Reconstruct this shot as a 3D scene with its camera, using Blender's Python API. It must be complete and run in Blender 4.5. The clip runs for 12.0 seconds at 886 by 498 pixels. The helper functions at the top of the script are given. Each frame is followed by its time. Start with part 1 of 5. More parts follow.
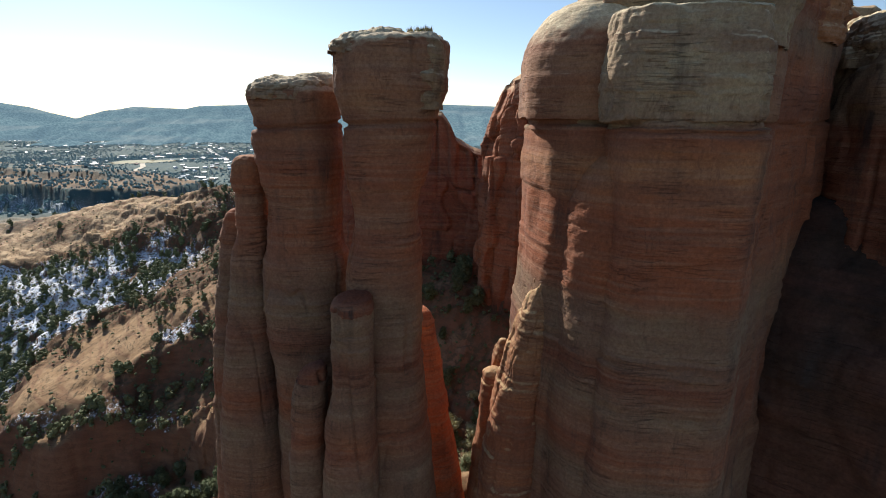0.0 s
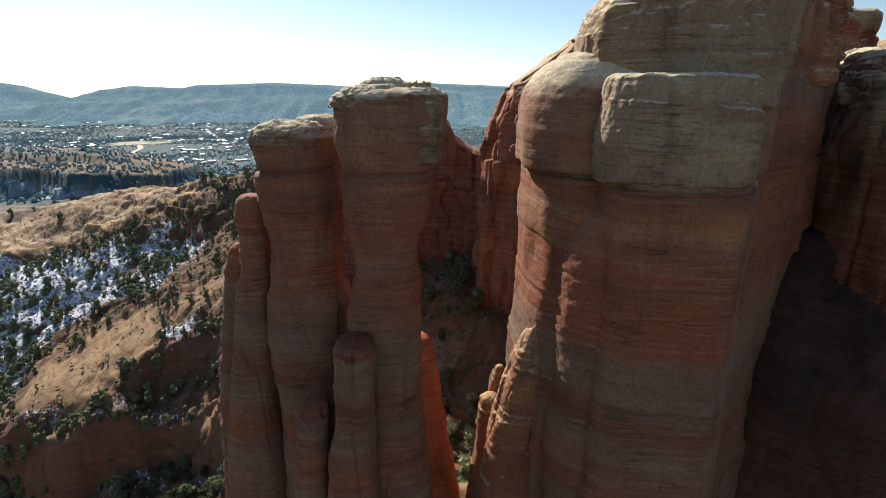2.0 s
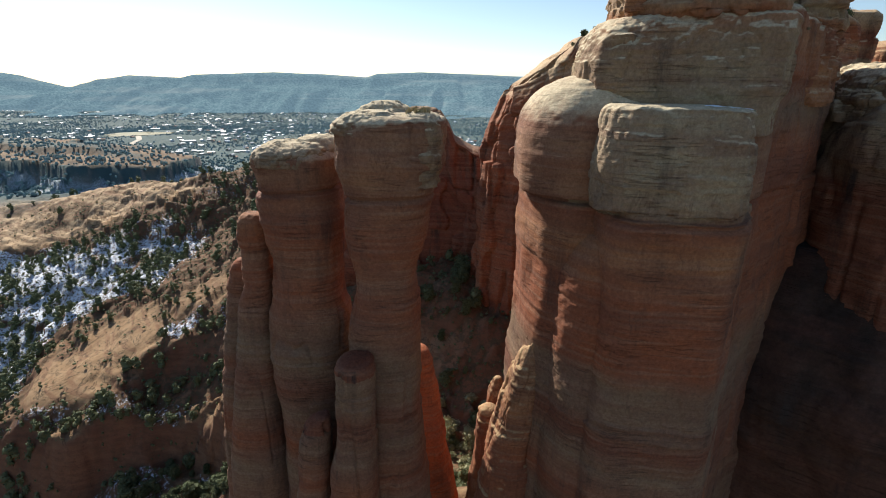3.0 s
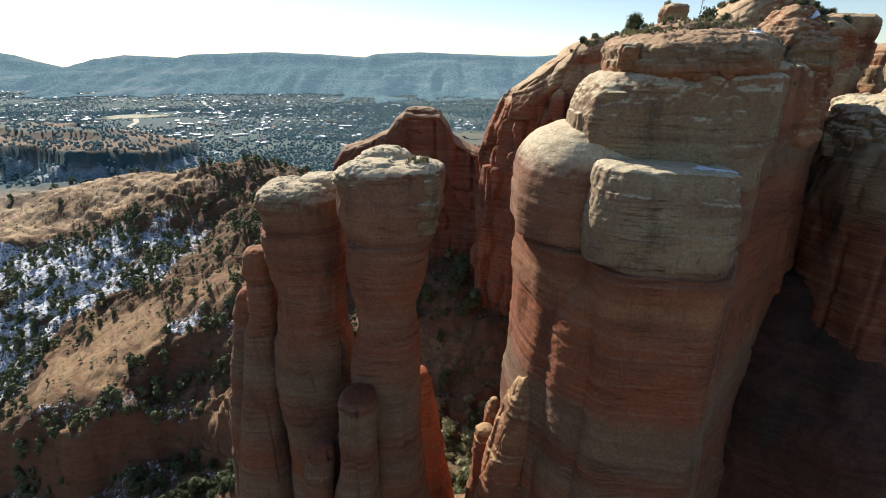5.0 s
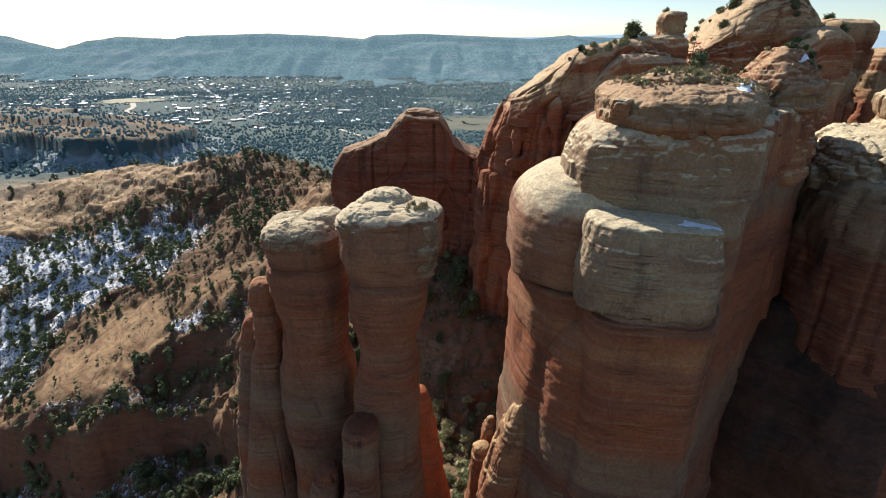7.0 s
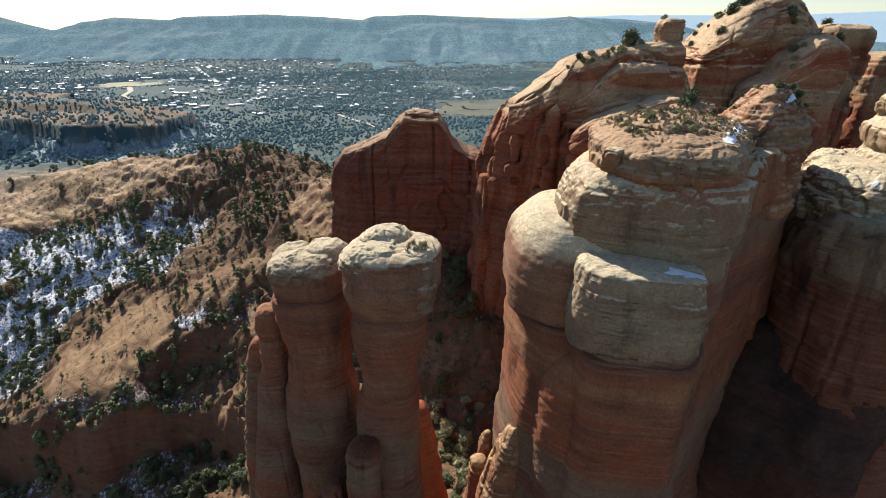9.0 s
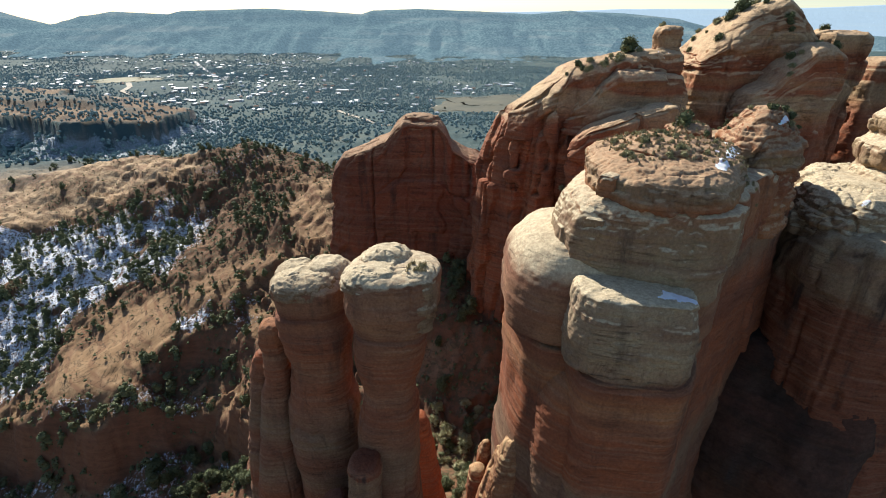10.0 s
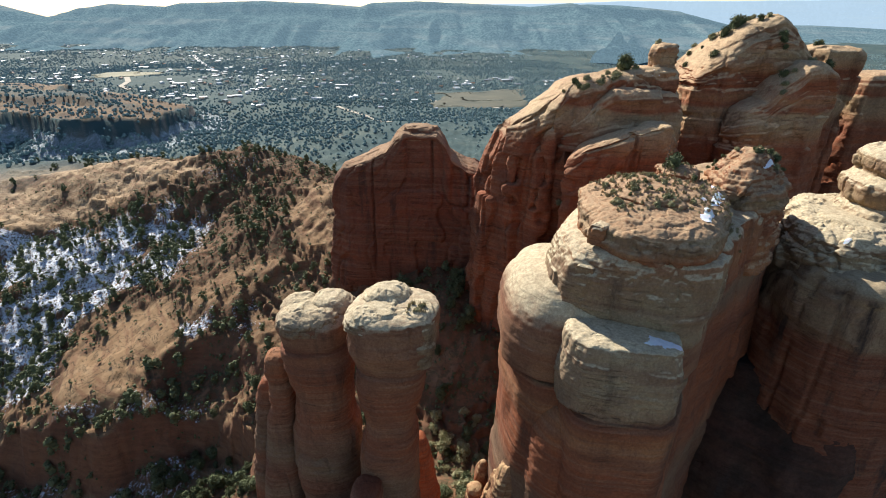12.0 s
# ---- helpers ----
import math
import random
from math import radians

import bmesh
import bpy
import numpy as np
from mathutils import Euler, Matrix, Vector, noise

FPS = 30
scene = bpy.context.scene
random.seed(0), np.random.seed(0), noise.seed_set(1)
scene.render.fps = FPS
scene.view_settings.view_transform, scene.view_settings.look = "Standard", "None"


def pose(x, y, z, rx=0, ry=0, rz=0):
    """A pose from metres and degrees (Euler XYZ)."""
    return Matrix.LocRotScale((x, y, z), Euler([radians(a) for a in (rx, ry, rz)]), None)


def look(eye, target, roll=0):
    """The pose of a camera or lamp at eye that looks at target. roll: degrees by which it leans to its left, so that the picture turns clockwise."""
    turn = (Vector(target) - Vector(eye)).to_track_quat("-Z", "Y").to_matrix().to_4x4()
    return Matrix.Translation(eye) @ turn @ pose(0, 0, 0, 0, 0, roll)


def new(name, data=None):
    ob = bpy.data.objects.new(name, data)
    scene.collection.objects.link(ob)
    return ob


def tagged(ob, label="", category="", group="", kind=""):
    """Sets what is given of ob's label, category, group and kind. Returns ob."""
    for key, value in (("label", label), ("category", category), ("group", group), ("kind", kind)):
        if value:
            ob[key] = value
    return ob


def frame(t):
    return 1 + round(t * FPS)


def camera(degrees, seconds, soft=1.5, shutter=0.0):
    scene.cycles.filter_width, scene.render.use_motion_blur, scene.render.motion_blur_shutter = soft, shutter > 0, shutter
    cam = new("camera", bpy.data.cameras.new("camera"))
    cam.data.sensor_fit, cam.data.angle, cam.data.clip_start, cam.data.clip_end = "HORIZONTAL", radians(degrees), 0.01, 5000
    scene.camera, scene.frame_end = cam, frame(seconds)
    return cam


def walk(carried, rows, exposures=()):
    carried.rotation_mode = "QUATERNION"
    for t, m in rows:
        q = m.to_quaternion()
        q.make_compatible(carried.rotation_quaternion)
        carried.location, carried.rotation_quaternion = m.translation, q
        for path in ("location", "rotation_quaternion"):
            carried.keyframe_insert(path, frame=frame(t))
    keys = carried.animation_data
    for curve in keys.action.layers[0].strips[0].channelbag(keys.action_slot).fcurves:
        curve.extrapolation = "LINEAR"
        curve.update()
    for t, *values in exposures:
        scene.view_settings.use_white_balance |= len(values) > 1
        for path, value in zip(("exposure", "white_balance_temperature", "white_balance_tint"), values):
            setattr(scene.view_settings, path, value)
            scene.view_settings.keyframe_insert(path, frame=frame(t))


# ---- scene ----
cam = camera(81.4, 12.0, 1.0)
# seconds, x, y, z, yaw, pitch, roll: a drone that rises straight up and slowly tips down
ROWS = [
    (0.0, 0.272, 0.388, 0.072, 0.20, -14.50, 0.36),
    (0.5, 0.289, 0.412, 1.351, 0.18, -15.01, 0.37),
    (1.0, 0.305, 0.434, 2.625, 0.16, -15.58, 0.38),
    (1.5, 0.321, 0.454, 3.895, 0.15, -16.17, 0.38),
    (2.0, 0.337, 0.472, 5.160, 0.13, -16.74, 0.39),
    (2.5, 0.353, 0.488, 6.420, 0.11, -17.34, 0.40),
    (3.0, 0.368, 0.502, 7.675, 0.09, -17.85, 0.41),
    (5.0, 0.424, 0.536, 12.648, 0.02, -19.94, 0.44),
    (5.5, 0.438, 0.540, 13.879, -0.00, -20.43, 0.45),
    (6.0, 0.450, 0.541, 15.104, -0.02, -20.88, 0.46),
    (6.5, 0.463, 0.541, 16.324, -0.04, -21.34, 0.47),
    (7.0, 0.475, 0.538, 17.539, -0.06, -21.83, 0.47),
    (9.0, 0.520, 0.507, 22.345, -0.14, -23.71, 0.51),
    (9.5, 0.530, 0.495, 23.533, -0.15, -24.04, 0.52),
    (10.0, 0.540, 0.480, 24.715, -0.17, -24.30, 0.52),
    (10.5, 0.549, 0.463, 25.891, -0.19, -24.46, 0.53),
    (11.0, 0.559, 0.444, 27.062, -0.21, -24.67, 0.54),
    (11.5, 0.567, 0.423, 28.226, -0.23, -24.87, 0.55),
    (12.0, 0.576, 0.400, 29.385, -0.25, -25.09, 0.56),
]
walk(cam, [(t, pose(x, y, z, 90 + pitch, 0, yaw) @ pose(0, 0, 0, 0, 0, roll)) for t, x, y, z, yaw, pitch, roll in ROWS])

# ---- sky and sun ----
SUN_AZ, SUN_EL = 32.0, 33.0          # degrees to the left of straight ahead, and up
sky_world = bpy.data.worlds.new("sky")
scene.world = sky_world
sky_world.use_nodes = True
wn = sky_world.node_tree.nodes
sky = wn.new("ShaderNodeTexSky")
sky.sky_type, sky.sun_disc = "NISHITA", False
sky.sun_elevation, sky.sun_rotation = radians(SUN_EL), radians(-SUN_AZ)
sky.altitude, sky.air_density, sky.dust_density, sky.ozone_density = 1300, 1.0, 0.6, 1.5
wn["Background"].inputs["Strength"].default_value = 0.078
sky_world.node_tree.links.new(sky.outputs[0], wn["Background"].inputs["Color"])
sun = new("sun", bpy.data.lights.new("sun", "SUN"))
sun.data.energy, sun.data.angle, sun.data.color = 5.0, radians(0.53), (1.0, 0.95, 0.86)
TO_SUN = Vector((-math.sin(radians(SUN_AZ)) * math.cos(radians(SUN_EL)), math.cos(radians(SUN_AZ)) * math.cos(radians(SUN_EL)), math.sin(radians(SUN_EL))))
sun.matrix_world = look(TO_SUN * 300, (0, 0, 0))
scene.view_settings.exposure = 0.75

# ---- noise ----
def lattice(ix, iy, iz, seed):
    h = (ix * 374761393 + iy * 668265263 + iz * 1440662683 + seed * 974634777) & 0xFFFFFFFF
    h = ((h ^ (h >> 13)) * 1274126177) & 0xFFFFFFFF
    h = ((h ^ (h >> 16)) * 2246822519) & 0xFFFFFFFF
    return ((h ^ (h >> 15)) & 0xFFFFFF) / float(0xFFFFFF) * 2 - 1


def vnoise(p, seed=0):
    """Smooth noise of points p (n, 3), about -1 to 1."""
    i = np.floor(p).astype(np.int64)
    f = p - i
    f = f * f * f * (f * (f * 6 - 15) + 10)
    out = 0
    for dx in (0, 1):
        wx = f[:, 0] if dx else 1 - f[:, 0]
        for dy in (0, 1):
            wy = f[:, 1] if dy else 1 - f[:, 1]
            for dz in (0, 1):
                wz = f[:, 2] if dz else 1 - f[:, 2]
                out = out + wx * wy * wz * lattice(i[:, 0] + dx, i[:, 1] + dy, i[:, 2] + dz, seed)
    return out


def fbm(p, octaves=4, seed=0, gain=0.5):
    out, amp, total = 0, 1.0, 0.0
    for k in range(octaves):
        out = out + amp * vnoise(p * 2.03 ** k + 17.3 * k, seed + k)
        total += amp
        amp *= gain
    return out / total * 1.5


def ramp(x, a, b):
    s = np.clip((x - a) / (b - a), 0, 1)
    return s * s * (3 - 2 * s)


# ---- node helpers ----
def node_kit(name):
    m = bpy.data.materials.new(name)
    m.use_nodes = True
    nt = m.node_tree
    bsdf = nt.nodes["Principled BSDF"]

    def node(kind, **props):
        n = nt.nodes.new(kind)
        for key, value in props.items():
            setattr(n, key, value)
        return n

    def link(a, b):
        nt.links.new(a, b)

    def sock(v, target):
        if hasattr(v, "is_linked"):
            link(v, target)
        else:
            target.default_value = v

    def maths(op, a, b=0.0, c=0.0):
        n = node("ShaderNodeMath", operation=op)
        for s, v in zip(n.inputs, (a, b, c)):
            sock(v, s)
        return n.outputs[0]

    def mix(fac, a, b, blend="MIX"):
        n = node("ShaderNodeMix", data_type="RGBA", blend_type=blend)
        sock(fac, n.inputs[0])
        for s, v in ((n.inputs[6], a), (n.inputs[7], b)):
            sock(v if hasattr(v, "is_linked") else (*v, 1.0), s)
        return n.outputs[2]

    def tex(scale, vec=None, detail=4.0, rough=0.55, stretch=(1, 1, 1), distortion=0.0):
        n = node("ShaderNodeTexNoise")
        n.inputs["Scale"].default_value, n.inputs["Detail"].default_value, n.inputs["Roughness"].default_value = scale, detail, rough
        n.inputs["Distortion"].default_value = distortion
        mp = node("ShaderNodeMapping")
        mp.inputs["Scale"].default_value = stretch
        link(vec if vec is not None else geo.outputs["Position"], mp.inputs["Vector"])
        link(mp.outputs[0], n.inputs["Vector"])
        return n.outputs["Fac"]

    def curve(fac, *stops, interpolation="LINEAR"):
        n = node("ShaderNodeValToRGB")
        n.color_ramp.interpolation = interpolation
        els = n.color_ramp.elements
        while len(els) < len(stops):
            els.new(0.5)
        for e, (at, c) in zip(els, stops):
            e.position, e.color = at, (*c, 1.0) if hasattr(c, "__len__") else (c, c, c, 1.0)
        sock(fac, n.inputs[0])
        return n.outputs[0]

    geo = node("ShaderNodeNewGeometry")
    sep = node("ShaderNodeSeparateXYZ")
    link(geo.outputs["Position"], sep.inputs[0])
    nsep = node("ShaderNodeSeparateXYZ")
    link(geo.outputs["Normal"], nsep.inputs[0])

    def bump(height, strength=0.5, distance=0.1):
        n = node("ShaderNodeBump")
        n.inputs["Strength"].default_value, n.inputs["Distance"].default_value = strength, distance
        link(height, n.inputs["Height"])
        link(n.outputs[0], bsdf.inputs["Normal"])

    class Kit:
        pass
    k = Kit()
    k.m, k.bsdf, k.node, k.link, k.maths, k.mix, k.tex, k.curve, k.bump, k.geo, k.sep, k.nsep = m, bsdf, node, link, maths, mix, tex, curve, bump, geo, sep, nsep
    return k


def sandstone(name, beds, varnish=(0.45, 0.62), pale=(0.60, 0.51, 0.345), streak=0.55, scale=1.0, lit_bleach=(-3.0, 1.0), lit=(0.30, 0.62), low=-40.0, high=30.0, bands=1.0):
    """Bedded sandstone: beds are (height, colour) from low to high; fine laminae, dark varnish streaks down the faces,
    pale weathered tops lightened further as if sunlit.
    """
    k = node_kit(name)
    warp = k.tex(0.06 / scale, detail=3)
    warp2 = k.tex(0.5 / scale, detail=3)
    z = k.maths("ADD", k.sep.outputs["Z"], k.maths("MULTIPLY", k.maths("SUBTRACT", warp, 0.5), 3.5 * scale))
    z = k.maths("ADD", z, k.maths("MULTIPLY", k.maths("SUBTRACT", warp2, 0.5), 0.7 * scale))
    f = k.maths("DIVIDE", k.maths("SUBTRACT", z, low), high - low)
    col = k.curve(f, *[((h - low) / (high - low), c) for h, c in beds])
    # laminae
    big_ = k.tex(0.2 / scale, detail=2)
    lam = k.tex(1.0 / scale, detail=5, rough=0.6, stretch=(0.10, 0.10, 2.6))
    col = k.mix(k.maths("MULTIPLY", k.curve(lam, (0.46, 0.0), (0.62, 1.0)), 0.34 * bands), col, (0.32, 0.21, 0.14))
    lam2 = k.tex(1.0 / scale, detail=4, stretch=(0.05, 0.05, 0.7))
    col = k.mix(k.maths("MULTIPLY", k.curve(lam2, (0.34, 1.0), (0.48, 0.0)), 0.45), col, (0.14, 0.058, 0.038))
    # thin dark partings between beds, and hairline cracks down the faces
    lines = k.tex(1.0 / scale, detail=3, rough=0.5, stretch=(0.16, 0.16, 3.2))
    part_ = k.curve(k.maths("ABSOLUTE", k.maths("SUBTRACT", lines, 0.5)), (0.004, 1.0), (0.016, 0.0))
    some = k.curve(k.tex(0.3 / scale, detail=3), (0.46, 0.0), (0.58, 1.0))
    part_ = k.maths("MULTIPLY", part_, some)
    col = k.mix(k.maths("MULTIPLY", part_, 0.42), col, (0.05, 0.028, 0.02))
    hair = k.tex(1.0 / scale, detail=4, rough=0.55, stretch=(0.45, 0.45, 0.07), distortion=0.4)
    hair = k.curve(k.maths("ABSOLUTE", k.maths("SUBTRACT", hair, 0.5)), (0.002, 1.0), (0.008, 0.0))
    col = k.mix(k.maths("MULTIPLY", k.maths("MULTIPLY", hair, k.curve(big_, (0.5, 0.0), (0.6, 1.0))), 0.35), col, (0.05, 0.03, 0.022))
    # blotches
    blot = k.tex(0.35 / scale, detail=5, rough=0.6)
    col = k.mix(k.maths("MULTIPLY", k.curve(blot, (0.42, 1.0), (0.62, 0.0)), 0.35), col, (0.16, 0.07, 0.048))
    # varnish running down the faces
    var = k.tex(1.0 / scale, detail=5, rough=0.6, stretch=(0.55, 0.55, 0.055))
    big = k.tex(0.16 / scale, detail=3)
    v = k.maths("MULTIPLY", k.curve(var, (0.52, 0.0), (0.66, 1.0)), k.curve(big, (varnish[0], 0.0), (varnish[1], 1.0)))
    steep = k.curve(k.maths("ABSOLUTE", k.nsep.outputs["Z"]), (0.25, 1.0), (0.6, 0.0))
    col = k.mix(k.maths("MULTIPLY", k.maths("MULTIPLY", v, steep), streak), col, (0.045, 0.034, 0.03))
    # bleached tops, lightened further by facing to stand for sun on them
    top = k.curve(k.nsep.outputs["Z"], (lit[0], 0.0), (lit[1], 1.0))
    top = k.maths("MULTIPLY", top, k.maths("MINIMUM", 1.0, k.maths("MAXIMUM", 0.0, k.maths("DIVIDE", k.maths("SUBTRACT", z, lit_bleach[0]), lit_bleach[1] - lit_bleach[0]))))
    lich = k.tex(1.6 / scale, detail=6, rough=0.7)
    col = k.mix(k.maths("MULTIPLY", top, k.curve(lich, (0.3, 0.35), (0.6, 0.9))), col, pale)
    grain = k.tex(4.5 / scale, detail=8, rough=0.8)
    col = k.mix(0.85, col, k.curve(grain, (0.28, (0.50, 0.47, 0.45)), (0.72, (1.40, 1.40, 1.40))), "MULTIPLY")
    k.link(col, k.bsdf.inputs["Base Color"])
    k.bsdf.inputs["Roughness"].default_value = 0.92
    k.bsdf.inputs["Specular IOR Level"].default_value = 0.2
    h = k.maths("ADD", k.maths("MULTIPLY", k.tex(2.2 / scale, detail=7, rough=0.65, stretch=(0.5, 0.5, 1.6)), 0.7), k.maths("SUBTRACT", k.maths("MULTIPLY", lam, 0.6), k.maths("MULTIPLY", part_, 0.6)))
    k.bump(h, 0.8, 0.13 * scale)
    return k.m


RED, DEEP, TAN, GREY, ORANGE, CREAM = (0.265, 0.086, 0.038), (0.18, 0.062, 0.032), (0.285, 0.205, 0.118), (0.205, 0.132, 0.08), (0.33, 0.15, 0.068), (0.325, 0.255, 0.16)
BEDS = [(-40, RED), (-26, GREY), (-24, RED), (-20, GREY), (-17.5, DEEP), (-16, GREY), (-13, GREY), (-11.5, RED), (-6, RED), (-3, ORANGE), (-1.0, RED), (-0.4, TAN), (3, TAN), (6.5, CREAM), (10.5, TAN), (12.2, ORANGE), (14, ORANGE), (17, RED)]
stone = sandstone("red_sandstone", BEDS, lit=(0.36, 0.68), lit_bleach=(1.5, 3.0))
# tan stone, paled further to carry the skylight on the face block
block_stone = sandstone("pale_block_sandstone", [(-40, RED), (-6, RED), (-3.0, ORANGE), (-1.5, TAN), (1, CREAM), (6, (0.36, 0.295, 0.19)), (12, TAN)], lit=(0.36, 0.68), lit_bleach=(1.5, 3.0), streak=0.45)
# black varnish and the alcove's deep shade joined in one near-black colour
black_stone = sandstone("shaded_varnished_sandstone", [(-40, (0.11, 0.05, 0.03)), (-27, (0.085, 0.042, 0.028)), (-20, (0.04, 0.027, 0.021)), (-8, (0.022, 0.018, 0.016))], varnish=(0.3, 0.5), streak=0.9, lit_bleach=(90.0, 99.0), scale=2.0, bands=0.12)
# darker, redder copy of the red sandstone: the side wall's shade in its beds
side_stone = sandstone("shaded_red_sandstone", [(-40, GREY), (-22, DEEP), (-14, GREY), (-9, RED), (-1, RED), (0.5, DEEP), (3, RED), (6, GREY), (8, RED), (11, ORANGE), (13, RED)], lit_bleach=(8.0, 11.0), streak=0.6, varnish=(0.4, 0.58), bands=0.6)
cream_stone = sandstone("cream_sandstone", BEDS, lit=(0.34, 0.66), lit_bleach=(1.5, 3.5), pale=(0.62, 0.53, 0.36))
BROWN, DUSK = (0.29, 0.155, 0.085), (0.25, 0.115, 0.063)
SPIRE_BEDS = [(-40, RED), (-28, GREY), (-25, RED), (-21, GREY), (-18.5, DEEP), (-16.5, GREY), (-14, GREY), (-12, DUSK), (-9, RED), (-7.6, DUSK), (-4, RED), (-1.6, DUSK), (-0.8, DEEP), (0.2, BROWN), (2, DUSK), (3.4, BROWN), (5, DUSK), (7, TAN)]
spire_stone = sandstone("brown_sandstone", SPIRE_BEDS, streak=0.5, lit_bleach=(1.0, 2.5))
DARK_BEDS = [(-40, DEEP), (-10, DEEP), (-4, (0.20, 0.075, 0.04)), (-1, DEEP), (0, (0.24, 0.175, 0.11)), (3, (0.30, 0.225, 0.14)), (6, TAN), (9, CREAM), (14, ORANGE), (17, ORANGE)]
dark_stone = sandstone("varnished_sandstone", DARK_BEDS, lit_bleach=(3.0, 5.0), varnish=(0.28, 0.48), streak=0.92, lit=(0.45, 0.8), pale=(0.42, 0.34, 0.22))
CAP_BEDS = [(-40, RED), (9, ORANGE), (11.6, RED), (12.3, ORANGE), (12.9, TAN), (13.6, TAN), (14.2, ORANGE), (15, ORANGE), (15.8, RED), (16.5, ORANGE), (17, RED)]
# saturated orange beds stand for light bounced onto the fin
bounce_red = sandstone("bounce_red_sandstone", [(-40, (0.42, 0.105, 0.034)), (-28, (0.36, 0.09, 0.032)), (-15, (0.40, 0.12, 0.045))], streak=0.3)
# lobe and pinnacles: sunlight put into the pale colour of up-facing rock
slab_stone = sandstone("sunlit_slab_sandstone", [(-40, ORANGE), (-25, RED), (-18, ORANGE), (-8, TAN)], streak=0.3, lit_bleach=(-60.0, -50.0), lit=(0.2, 0.6), pale=(0.44, 0.31, 0.17))
cap_stone = sandstone("cap_sandstone", CAP_BEDS, lit=(0.35, 0.7), pale=(0.44, 0.31, 0.19))

# ---- rock masses ----
def pchip(s, v, q):
    """Monotone cubic through (s, v) at q."""
    h = np.diff(s)
    d = np.diff(v) / h
    m = np.zeros(len(v))
    m[0], m[-1] = d[0], d[-1]
    for i in range(1, len(v) - 1):
        if d[i - 1] * d[i] > 0:
            w1, w2 = 2 * h[i] + h[i - 1], h[i] + 2 * h[i - 1]
            m[i] = (w1 + w2) / (w1 / d[i - 1] + w2 / d[i])
    i = np.clip(np.searchsorted(s, q, side="right") - 1, 0, len(h) - 1)
    t = (q - s[i]) / h[i]
    return v[i] * (1 + 2 * t) * (1 - t) ** 2 + m[i] * h[i] * t * (1 - t) ** 2 + v[i + 1] * t * t * (3 - 2 * t) + m[i + 1] * h[i] * t * t * (t - 1)


BED_RNG = np.random.RandomState(7)
BED_Z = np.cumsum(BED_RNG.choice([0.16, 0.25, 0.4, 0.7, 1.1, 1.9], 160)) - 60
BED_D = BED_RNG.uniform(-1, 1, 160)
SEAMS = BED_Z[3::9]          # bedding planes that weather back into thin shadowed seams


def bedding(z):
    """Proud and recessed beds as a stepped profile of the height, -1 to 1."""
    i = np.clip(np.searchsorted(BED_Z, z) - 1, 0, len(BED_Z) - 2)
    t = ramp((z - BED_Z[i]) / (BED_Z[i + 1] - BED_Z[i]), 0.72, 1.0)
    return BED_D[i] * (1 - t) + BED_D[i + 1] * t


def joints(q, seed, span=2.4, thick=1.6):
    """Beds broken by joints into blocks: each block's own offset (-1 to 1), and the nearness to a joint (0 to 1)."""
    bed = np.floor((q[:, 2] + 0.35 * fbm(q * 0.15, 2, seed)) / thick + 0.37 * vnoise(q * 0.02, seed)).astype(np.int64)
    u = q[:, :2] / span + 0.35 * np.stack((vnoise(q * 0.4, seed + 1), vnoise(q * 0.4, seed + 2)), -1) + (bed[:, None] * (0.37, 0.71))
    iu = np.floor(u).astype(np.int64)
    f1, f2, own = np.full(len(q), 9.0), np.full(len(q), 9.0), np.zeros(len(q))
    for dx in (-1, 0, 1):
        for dy in (-1, 0, 1):
            cx, cy = iu[:, 0] + dx, iu[:, 1] + dy
            px = cx + 0.5 + 0.42 * lattice(cx, cy, bed, seed + 3)
            py = cy + 0.5 + 0.42 * lattice(cx, cy, bed, seed + 4)
            d = np.hypot(u[:, 0] - px, u[:, 1] - py)
            near = d < f1
            f2 = np.where(near, f1, np.minimum(f2, d))
            own = np.where(near, lattice(cx, cy, bed, seed + 5), own)
            f1 = np.where(near, d, f1)
    return own, 1 - ramp(f2 - f1, 0.0, 0.14)


def fill_mesh(name, verts, quads, tris=()):
    """A mesh from arrays of vertices, quads and triangles."""
    me = bpy.data.meshes.new(name)
    v, q, t = np.asarray(verts, np.float32), np.asarray(quads, np.int32).reshape(-1, 4), np.asarray(tris, np.int32).reshape(-1, 3)
    me.vertices.add(len(v))
    me.vertices.foreach_set("co", v.ravel())
    me.loops.add(q.size + t.size)
    me.loops.foreach_set("vertex_index", np.concatenate((q.ravel(), t.ravel())))
    me.polygons.add(len(q) + len(t))
    me.polygons.foreach_set("loop_start", np.concatenate((np.arange(len(q)) * 4, q.size + np.arange(len(t)) * 3)).astype(np.int32))
    me.update(calc_edges=True)
    return me


def mesh_object(name, verts, faces, material, parent=None, label="", smooth=True, tris=()):
    if isinstance(faces, np.ndarray):
        me = fill_mesh(name, verts, faces, tris)
    else:
        me = bpy.data.meshes.new(name)
        me.from_pydata(verts, [], faces)
    me.materials.append(material)
    if smooth:
        me.shade_smooth()
    ob = new(name, me)
    ob.parent = parent
    if label:
        ob["label"] = label
    return ob


